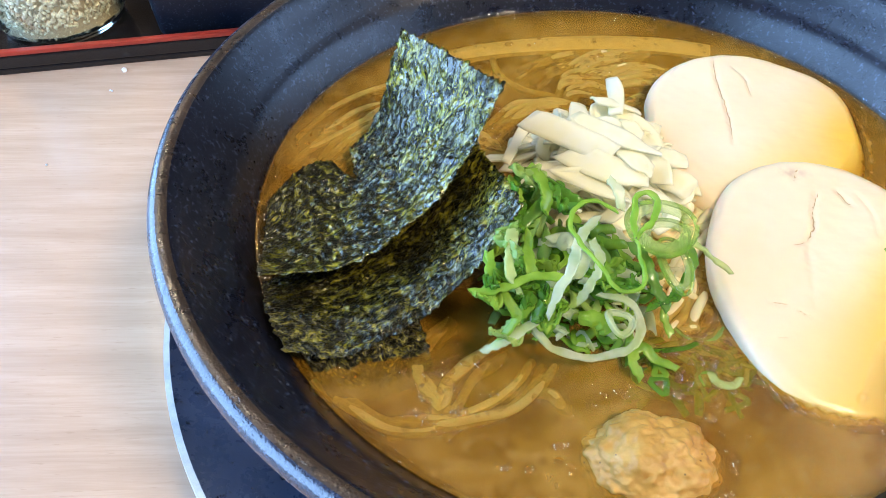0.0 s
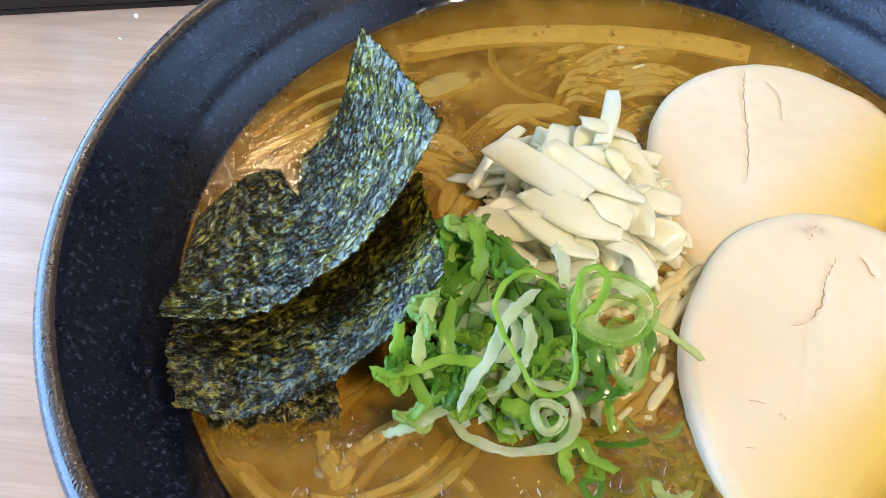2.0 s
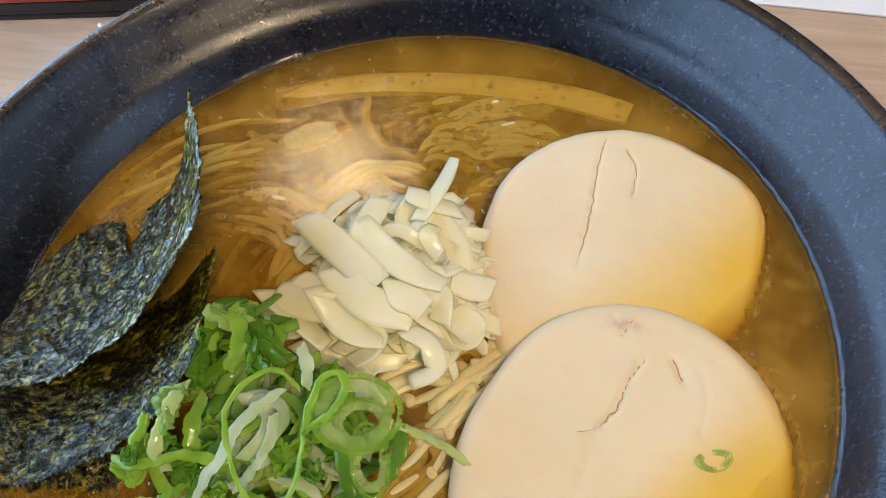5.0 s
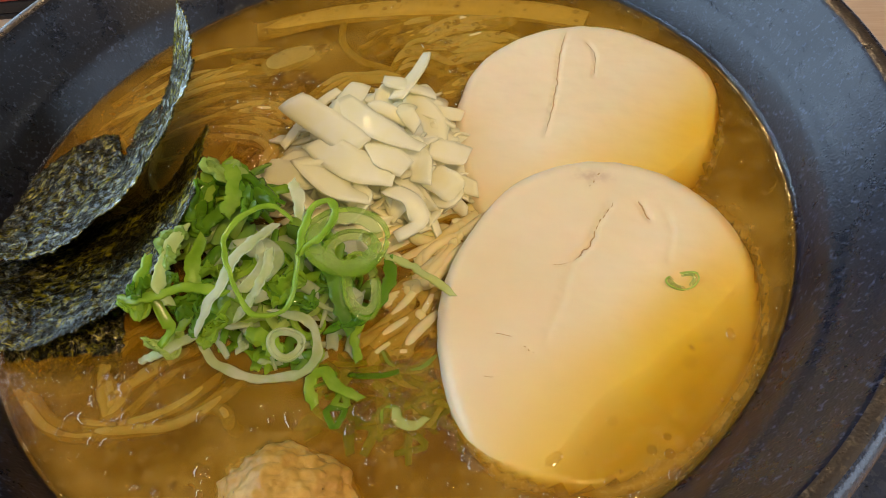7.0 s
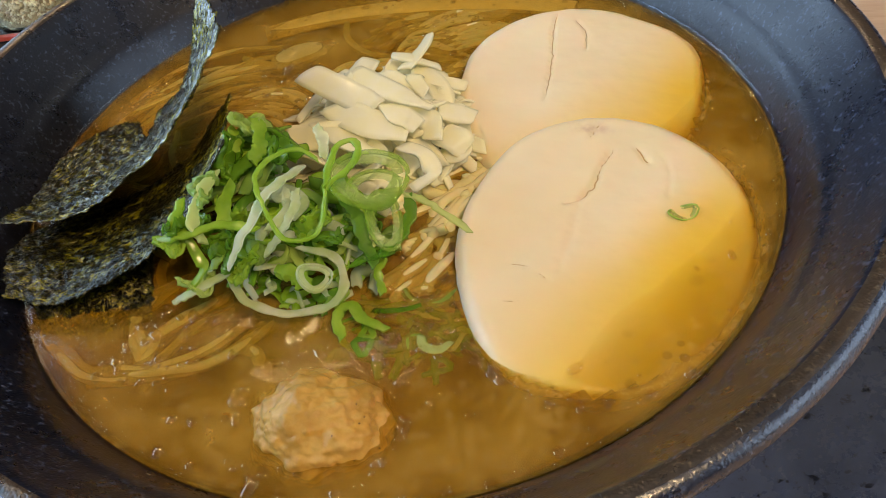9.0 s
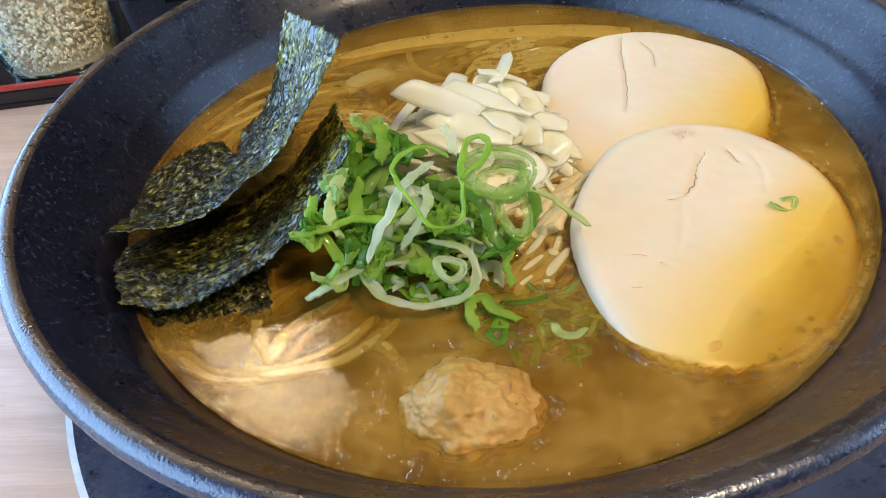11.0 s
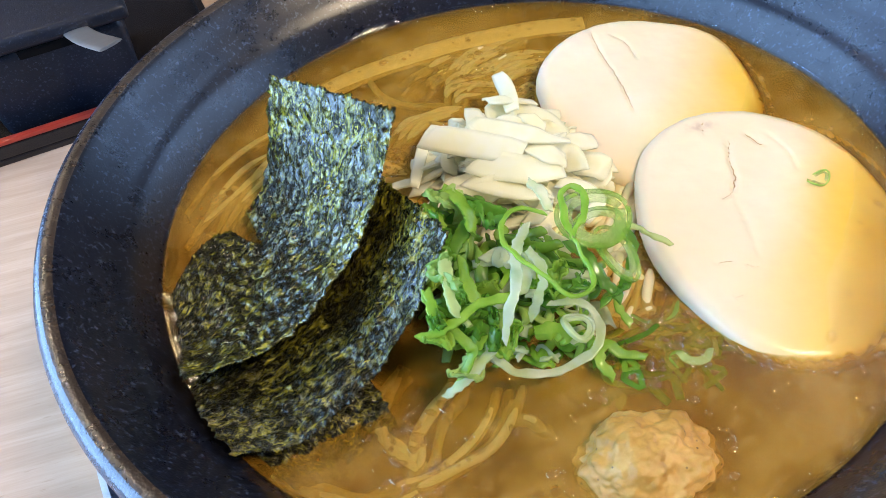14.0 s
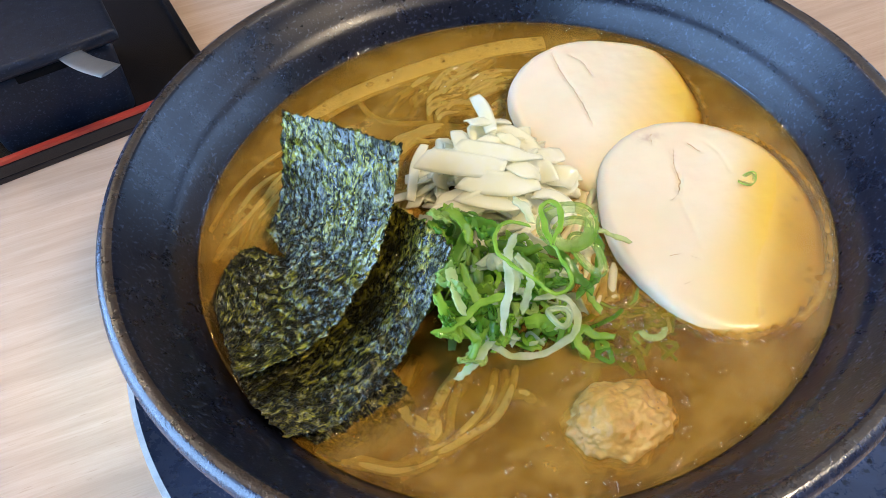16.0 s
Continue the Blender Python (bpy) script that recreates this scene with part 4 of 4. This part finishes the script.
def scallion_ring(c, axis_tilt, rx, ry, width, mat, label):
    bm = bmesh.new()
    n = 48
    m = Matrix.Translation(c) @ Euler([radians(a) for a in axis_tilt]).to_matrix().to_4x4()
    for inner, outer, h, mt in ((0.86, 1.0, width * 0.35, mat), (0.55, 0.855, width * 0.2, PALE)):
        bm2 = bmesh.new()
        k = (inner + outer) / 2
        line = [m @ Vector((rx * k * (1 + 0.04 * math.sin(2 * a)) * math.cos(a), ry * k * math.sin(a), 0.0006 * math.sin(2 * a + 1))) for a in np.linspace(0.2, 2 * math.pi + 0.12, n)]
        ribbon(bm2, line, (outer - inner) * (rx + ry) / 2, h, m.to_3x3() @ Vector((0, 0, 1)), 10, taper=0.1, ragged=0.15, square=0.0003)
        if mt is mat:
            bm.free()
            ring = tagged(obj("scallion_ring", bm2, mat), label, "scallion", "scallion rings")
        else:
            part("pale_core", bm2, CORE, ring, "pale translucent inner layer")
    return ring


RL = "thin translucent green scallion ring in the heap"
RING_C = (0.0033, -0.0300, 0.0850)
scallion_ring(RING_C, (12, 8, 0), 0.0082, 0.0070, 0.0015, RING_GREEN, RL)
scallion_ring((RING_C[0] + 0.001, RING_C[1] - 0.001, RING_C[2] - 0.0022), (20, 5, 0), 0.0056, 0.0046, 0.0016, RING_GREEN, RL)
scallion_ring((0.0064, -0.0357, 0.0790), (25, 0, 20), 0.0035, 0.0068, 0.0020, RING_GREEN, RL)
scal(DEEP, [(0.0104, -0.0288, 0.0790), (0.0107, -0.0339, 0.0770), (0.0070, -0.0395, 0.0745), (-0.0001, -0.0427, 0.0735)], 0.0030, 0.0012)
scal(GREEN, [(0.0094, -0.0289, 0.0795), (0.0134, -0.0289, 0.0775), (0.0179, -0.0292, 0.0730), (0.0220, -0.0303, 0.0702)], 0.0020, 0.0012)
scal(PALE, [(-0.0246, -0.0463, 0.0745), (-0.0205, -0.0500, 0.0710), (-0.0127, -0.0514, 0.0690), (-0.0043, -0.0498, 0.0690), (-0.0009, -0.0458, 0.0715), (-0.0034, -0.0418, 0.0745), (-0.0101, -0.0413, 0.0770)], 0.0024, 0.0010, label="translucent pale scallion loop at the foot of the heap")
scallion_ring((-0.0064, -0.0467, 0.0745), (0, 25, 0), 0.0036, 0.0034, 0.0022, PALE, RL)
scal(GREEN, [(-0.0144, -0.0450, 0.0740), (-0.0105, -0.0461, 0.0745), (-0.0084, -0.0478, 0.0725)], 0.0042, 0.0040)
scal(PALE, [(-0.0346, -0.0520, 0.0720), (-0.0292, -0.0507, 0.0745), (-0.0230, -0.0473, 0.0760)], 0.0026, 0.0011, label=WHITE)
scal(GREEN, [(-0.0327, -0.0518, 0.0720), (-0.0280, -0.0482, 0.0770), (-0.0286, -0.0464, 0.0800), (-0.0326, -0.0420, 0.0840), (-0.0331, -0.0373, 0.0855)], 0.0026, 0.0011)
scal(GREEN, [(-0.0328, -0.0377, 0.0860), (-0.0330, -0.0427, 0.0850), (-0.0339, -0.0469, 0.0815)], 0.0026, 0.0014)
scal(GREEN, [(-0.0367, -0.0454, 0.0830), (-0.0306, -0.0455, 0.0840), (-0.0240, -0.0425, 0.0840), (-0.0167, -0.0424, 0.0830)], 0.0026, 0.0013)
scal(GREEN, [(-0.0273, -0.0307, 0.0870), (-0.0286, -0.0361, 0.0870), (-0.0290, -0.0424, 0.0850), (-0.0271, -0.0451, 0.0820)], 0.0030, 0.0014, twist=0.8)
scal(GREEN, [(-0.0263, -0.0471, 0.0765), (-0.0238, -0.0417, 0.0810), (-0.0248, -0.0375, 0.0840), (-0.0243, -0.0315, 0.0850)], 0.0034, 0.0012, twist=-0.6)
scal(DEEP, [(-0.0303, -0.0250, 0.0850), (-0.0269, -0.0192, 0.0870), (-0.0232, -0.0153, 0.0880), (-0.0180, -0.0181, 0.0865), (-0.0119, -0.0214, 0.0840)], 0.0032, 0.0014, twist=0.9)
scal(DEEP, [(-0.0276, -0.0306, 0.0835), (-0.0216, -0.0252, 0.0860), (-0.0171, -0.0213, 0.0860), (-0.0120, -0.0237, 0.0850)], 0.0036, 0.0016, twist=-0.9)
scal(GREEN, [(-0.0230, -0.0160, 0.0895), (-0.0203, -0.0216, 0.0885), (-0.0208, -0.0270, 0.0865)], 0.0038, 0.0013, twist=0.9)
scal(GREEN, [(-0.0290, -0.0285, 0.0850), (-0.0268, -0.0229, 0.0870), (-0.0268, -0.0186, 0.0880)], 0.0044, 0.0014, twist=-0.7)
scal(DEEP, [(0.0047, -0.0425, 0.0730), (0.0021, -0.0385, 0.0760), (0.0006, -0.0343, 0.0790), (-0.0027, -0.0315, 0.0820)], 0.0032, 0.0013, twist=0.4)
scal(GREEN, [(0.0057, -0.0456, 0.0680), (0.0048, -0.0419, 0.0700), (0.0059, -0.0393, 0.0720)], 0.0022, 0.0011)
scal(GREEN, [(-0.0015, -0.0540, 0.0645), (-0.0028, -0.0504, 0.0665), (-0.0003, -0.0481, 0.0670), (0.0028, -0.0505, 0.0655), (0.0070, -0.0510, 0.0640)], 0.0030, 0.0012, label="curled scallion strip half in the broth")
scallion_ring((0.0654, -0.0197, 0.0652), (4, 6, 20), 0.0036, 0.0020, 0.0009, GREEN, "single small scallion ring lying on the chicken slice")


def frill(centre, size, mat, seed, label):
    """A small crumpled leaf with a wavy border."""
    bm = bmesh.new()
    n, k = 26, 9
    g = []
    for i in range(n + 1):
        row = []
        for j in range(k + 1):
            u, v = i / n - 0.5, j / k - 0.5
            half = 0.30 * math.sqrt(max(0.02, 1 - (2 * u) ** 2)) * (1 + 0.9 * noise.noise(Vector((u * 7, (v > 0) * 5.0, seed))))
            p = Vector((u * size, v * size * 2 * half, 0.0))
            fold = Vector((u * 4, v * 4, seed))
            row.append(bm.verts.new(p + Vector((0.12 * size * noise.noise(fold), size * 0.25 * math.sin(u * 4 + seed), size * (0.30 * noise.noise(fold * 0.8) + 0.14 * noise.noise(fold * 2.5))))))
        g.append(row)
    for a, b in zip(g, g[1:]):
        for j in range(k):
            bm.faces.new((a[j], b[j], b[j + 1], a[j + 1]))
    ob = tagged(obj("scallion_leaf", bm, mat), label, "scallion", "scallion leaves")
    s = ob.modifiers.new("thickness", "SOLIDIFY")
    s.thickness = 0.0006
    ob.matrix_world = Matrix.Translation(centre) @ Euler((rng.uniform(-0.6, 0.6), rng.uniform(-0.6, 0.6), rng.uniform(0, 6.28))).to_matrix().to_4x4()
    return ob


FL = "crumpled bright green scallion leaf in the heap"
for c, s in (((-0.0306, -0.0422, 0.0845), 0.010), ((-0.0279, -0.0357, 0.0865), 0.009), ((-0.0332, -0.0457, 0.0830), 0.007), ((-0.0248, -0.0454, 0.0790), 0.009), ((-0.0296, -0.0486, 0.0755), 0.008), ((-0.0208, -0.0462, 0.0770), 0.008),
             ((-0.0231, -0.0194, 0.0875), 0.012), ((-0.0180, -0.0221, 0.0860), 0.011), ((-0.0262, -0.0255, 0.0860), 0.011), ((-0.0224, -0.0357, 0.0800), 0.010), ((-0.0088, -0.0364, 0.0790), 0.010), ((-0.0025, -0.0370, 0.0770), 0.009), ((-0.0246, -0.0421, 0.0815), 0.009)):
    frill(c, s * 0.85, GREEN if rng.random() < 0.45 else DEEP, rng.uniform(0, 9), FL)

for _ in range(45):
    x, y = max(-0.030, -0.026 + rng.gauss(0, 0.005)), -0.020 + rng.gauss(0, 0.0055)
    z = 0.0855 - 0.5 * math.hypot(x + 0.027, y + 0.019) - rng.uniform(0, 0.006)
    b, L, cv = rng.gauss(0.9, 0.5), rng.uniform(0.003, 0.006), rng.uniform(-0.7, 0.7)
    petal("scallion_strip", DEEP if rng.random() < 0.5 else GREEN, [(x + L * k * math.cos(b + cv * k), y + L * k * math.sin(b + cv * k), z - 0.002 * k * k) for k in (-1, -0.4, 0.3, 1)],
          rng.uniform(0.0014, 0.0034), 0.0005, LAB, "scallion", G, (rng.gauss(0, 0.8), rng.gauss(0, 0.8), 1), rng.uniform(-2, 2), rng.uniform(0.1, 0.35), n=12)
for _ in range(150):
    a, q = rng.uniform(0, 6.28), math.sqrt(rng.random())
    x, y = -0.013 + 0.0165 * q * math.cos(a), -0.0305 + 0.0155 * q * math.sin(a)
    z = 0.0660 + 0.0165 * (1 - q * q) * rng.uniform(0.15, 0.95)
    b, L, cv = rng.uniform(0, 6.28), rng.uniform(0.003, 0.008) * (1.25 - 0.5 * q), rng.choice((-1, 1)) * rng.uniform(0.4, 2.2)
    pick = rng.random()
    petal("scallion_strip", GREEN if pick < 0.4 else DEEP if pick < 0.74 else PALE, [(x + L * k * math.cos(b + cv * k), y + L * k * math.sin(b + cv * k), z + rng.uniform(-0.002, 0.001)) for k in (-1, -0.4, 0.3, 1)],
          rng.uniform(0.0010, 0.0030), 0.0005, LAB, "scallion", G, (rng.gauss(0, 0.7), rng.gauss(0, 0.7), 1), rng.uniform(-1.6, 1.6), rng.uniform(0.05, 0.35), n=14)
for _ in range(56):
    x, y = rng.uniform(-0.003, 0.024), rng.uniform(-0.056, -0.042)
    b, L, cv = rng.uniform(-0.7, 0.3), rng.uniform(0.003, 0.007), rng.uniform(-2.0, 2.0)
    z = rng.uniform(0.0614, 0.0634)
    petal("scallion_strip", DEEP if rng.random() < 0.6 else GREEN, [(x + L * k * math.cos(b + cv * k), y + L * k * math.sin(b + cv * k), z) for k in (-1, -0.4, 0.4, 1)], rng.uniform(0.0009, 0.0020), 0.0005,
          "chopped green scallion strip floating just under the broth", "scallion", G, twist=rng.uniform(-0.5, 0.5), n=10)

# ---- bubbles on the broth, and caps shaped to catch glints ----
bm = bmesh.new()
for _ in range(520):
    a = rng.uniform(0, 6.28)
    rr = SOUP_R - abs(rng.gauss(0, 0.0016)) - 0.0004
    r = rng.choice((0.00012, 0.00018, 0.00025, 0.0004))
    res = bmesh.ops.create_icosphere(bm, subdivisions=1, radius=r)
    bmesh.ops.transform(bm, matrix=Matrix.Translation((rr * math.cos(a), rr * math.sin(a), SOUP_Z + r * 0.1)) @ Matrix.Diagonal((1, 1, 0.8, 1)), verts=res["verts"])
# flat clear caps, added where the wet surface should glint
spots = [(0.087 * math.sqrt(rng.random()), rng.uniform(0, 6.28), 0.0, 0.0) for _ in range(150)]
spots += [(0.0150 + abs(rng.gauss(0, 0.0012)), rng.uniform(0, 6.28), -0.0025, -0.0712) for _ in range(40)]
spots += [(0.012 * math.sqrt(rng.random()), rng.uniform(0, 6.28), -0.040, -0.054) for _ in range(60)]
spots += [(0.010 * math.sqrt(rng.random()), rng.uniform(0, 6.28), 0.012, -0.050) for _ in range(60)]
spots += [(0.014 * math.sqrt(rng.random()), rng.uniform(0, 6.28), 0.012, 0.053) for _ in range(60)]
spots += [(0.016 * math.sqrt(rng.random()), rng.uniform(0, 6.28), -0.036, 0.026) for _ in range(60)]
for (cx, cy), radii in SLICES:
    for _ in range(90):
        a = rng.uniform(1.9, 5.2)
        spots.append((closed_radius(radii, a) * 1.02 + rng.uniform(0.0004, 0.0022), a, cx, cy))
for rr, a, cx, cy in spots:
    x, y = cx + rr * math.cos(a), cy + rr * math.sin(a)
    if math.hypot(x, y) > SOUP_R - 0.001:
        continue
    r = rng.choice((0.0003, 0.0004, 0.0005, 0.0008, 0.0012))
    res = bmesh.ops.create_icosphere(bm, subdivisions=2, radius=r)
    bmesh.ops.transform(bm, matrix=Matrix.Translation((x, y, SOUP_Z + 0.00002)) @ Matrix.Rotation(rng.uniform(0, 3.1), 4, "Z") @ Matrix.Diagonal((1.0, rng.uniform(0.7, 1.9), rng.uniform(0.14, 0.3), 1)), verts=res["verts"])
FAT = Mat("clear_glint_film")
film_gap, film_gloss, film_mix, film_edge = FAT.node("BsdfTransparent", Color=(1.0, 0.96, 0.86, 1)), FAT.node("BsdfGlossy", Roughness=0.03), FAT.node("MixShader"), FAT.node("LayerWeight")
FAT.link(FAT.calc("ADD", FAT.calc("MULTIPLY", FAT.calc("POWER", film_edge.outputs["Facing"], 5.0), 0.4), 0.08), film_mix.inputs[0])
FAT.link(film_gap.outputs[0], film_mix.inputs[1])
FAT.link(film_gloss.outputs[0], film_mix.inputs[2])
FAT.link(film_mix.outputs[0], FAT.out.inputs[0])
tagged(obj("bubbles_and_glint_caps", bm, FAT), "tiny bubbles on the broth, and flat clear caps added for glints", "bubbles", kind="stuff")

# ---- condiment tray ----
TR = pose(-0.0705, 0.1690, 0.0, 0, 0, 9.0)      # its front right corner; local x runs along the front
tray = tagged(new("condiment_tray"), "black lacquered condiment tray with a red line along its lip", "tray")
tray.matrix_world = TR
L, D, H = 0.36, 0.135, 0.0088
bm = bmesh.new()
box(bm, (-L, 0.0, 0.0), (0.0, D, 0.003), 0.0008)
part("tray_floor", bm, BLACK, tray, smooth=False)
for nm, lo, hi in (("front_wall", (-L, 0.0, 0.0031), (0, 0.0035, H)), ("back_wall", (-L, D - 0.0035, 0.0031), (0, D, H)), ("side_wall", (-0.0035, 0.0036, 0.0031), (0, D - 0.0036, H)), ("side_wall", (-L, 0.0036, 0.0031), (-L + 0.0035, D - 0.0036, H))):
    bm = bmesh.new()
    box(bm, lo, hi, 0.0006)
    w = part(nm, bm, BLACK, tray, smooth=False)
    if nm != "side_wall":
        bm = bmesh.new()
        box(bm, (lo[0] + 0.0003, lo[1] + 0.0002, H + 0.0001), (hi[0] - 0.0003, hi[1] - 0.0002, H + 0.0022), 0.0006)
        part("red_line", bm, RED, w, "matt red lacquer line", smooth=False)

case = tagged(new("condiment_pot"), "dark speckled lidded condiment pot standing in the tray", "condiment pot")
case.matrix_world = TR @ pose(-0.066, 0.040, 0.003)
bm = bmesh.new()
box(bm, (-0.031, -0.031, 0.0), (0.031, 0.031, 0.0385), 0.005, seg=4)
for v in bm.verts:
    k = 0.93 + 0.07 * v.co.z / 0.0385
    v.co.x *= k
    v.co.y *= k
part("pot_body", bm, CASE, case)
bm = bmesh.new()
box(bm, (-0.0345, -0.0345, 0.0387), (0.0345, 0.0345, 0.0450), 0.0025, seg=3)
part("pot_lid", bm, CASE, case)
# solid near-black block: the shade inside the spoon opening, put into its colour
bm = bmesh.new()
box(bm, (-0.010, -0.0322, 0.0340), (0.012, -0.0290, 0.0386), 0.0012)
part("spoon_notch", bm, GAP, case, "near-black block standing for the shaded spoon opening")
bm = bmesh.new()
ribbon(bm, spline([(-0.127, 0.1790, 0.0400), (-0.1225, 0.1650, 0.0440), (-0.115, 0.1480, 0.0490), (-0.1055, 0.1330, 0.0530)], 24), 0.0095, 0.0012, sides=12, taper=0.0)
tagged(obj("condiment_spoon", bm, STEEL), "flat steel spoon handle sticking out of the condiment pot", "spoon")


def sesame_jar(at, r, h, seeds, label):
    jar = tagged(new("sesame_jar"), label, "jar", "glass jars")
    jar.location = at
    bm = bmesh.new()
    lathe(bm, [(0, 0.0), (r * 0.72, 0.0), (r * 0.90, 0.003), (r, 0.012), (r, h), (r - 0.002, h), (r - 0.002, 0.013), (r * 0.86, 0.0055), (r * 0.7, 0.004), (0, 0.004)], 72)
    part("glass_wall", bm, GLASS, jar).visible_shadow = False
    bm = bmesh.new()
    lathe(bm, [(0, 0.005), (r * 0.68, 0.005), (r * 0.84, 0.007), (r - 0.0048, 0.014), (r - 0.0048, h * 0.8), (0, h * 0.8)], 48)
    part("seed_core", bm, SESAME, jar)
    me = bpy.data.meshes.new("sesame_seeds")
    vs, fs = [], []
    rg = random.Random(8)
    for _ in range(seeds):
        a, z = rg.uniform(0, 6.28), rg.uniform(0.006, h * 0.8)
        rr = r - 0.0042 if z > 0.014 else r * 0.80 + (z - 0.006) / 0.008 * (r * 0.2 - 0.0046)
        c = Vector((rr * math.cos(a), rr * math.sin(a), z))
        m = Euler((rg.uniform(0, 6.28), rg.uniform(0, 6.28), rg.uniform(0, 6.28))).to_matrix()
        b = len(vs)
        for d in ((0.0019, 0, 0), (-0.0015, 0, 0), (0, 0.0012, 0), (0, -0.0012, 0), (0, 0, 0.0008), (0, 0, -0.0008)):
            vs.append(c + m @ Vector(d))
        for i, j in ((0, 2), (2, 1), (1, 3), (3, 0)):
            fs += [(b + i, b + j, b + 4), (b + j, b + i, b + 5)]
    me.from_pydata(vs, [], fs)
    me.shade_smooth()
    me.materials.append(SESAME.m)
    ob = new("sesame_seeds", me)
    ob.parent = jar
    tagged(ob, "pale toasted sesame seeds", kind="stuff")
    return jar


sesame_jar((-0.214, 0.183, 0.0032), 0.0300, 0.075, 3200, "round glass jar full of pale sesame seeds in the tray")
sesame_jar((-0.286, 0.168, 0.0032), 0.0300, 0.075, 2200, "second glass jar of sesame seeds standing beside the first")

# ---- loose things on the table ----
bm = bmesh.new()
box(bm, (0.0, 0.0, 0.0003), (0.30, 0.20, 0.0011), 0.0002, m=pose(0.06, 0.190, 0, 0, 0, -3))
tagged(obj("paper_menu", bm, PAPER, smooth=False), "plain white paper sheet lying flat on the table", "paper")
for c in ((-0.1787, 0.1462, 0.0008), (-0.1812, 0.1323, 0.0003), (-0.1804, 0.1319, 0.0003), (-0.1930, 0.0854, 0.0003)):
    bm = bmesh.new()
    bmesh.ops.create_icosphere(bm, subdivisions=2, radius=0.0011 if c[2] > 0.0005 else 0.0004)
    for v in bm.verts:
        v.co *= 1 + 0.3 * noise.noise(v.co * 900)
    ob = tagged(obj("crumb", bm, SALT), "tiny white crumb lying on the table", "crumb", "crumbs")
    ob.location = c
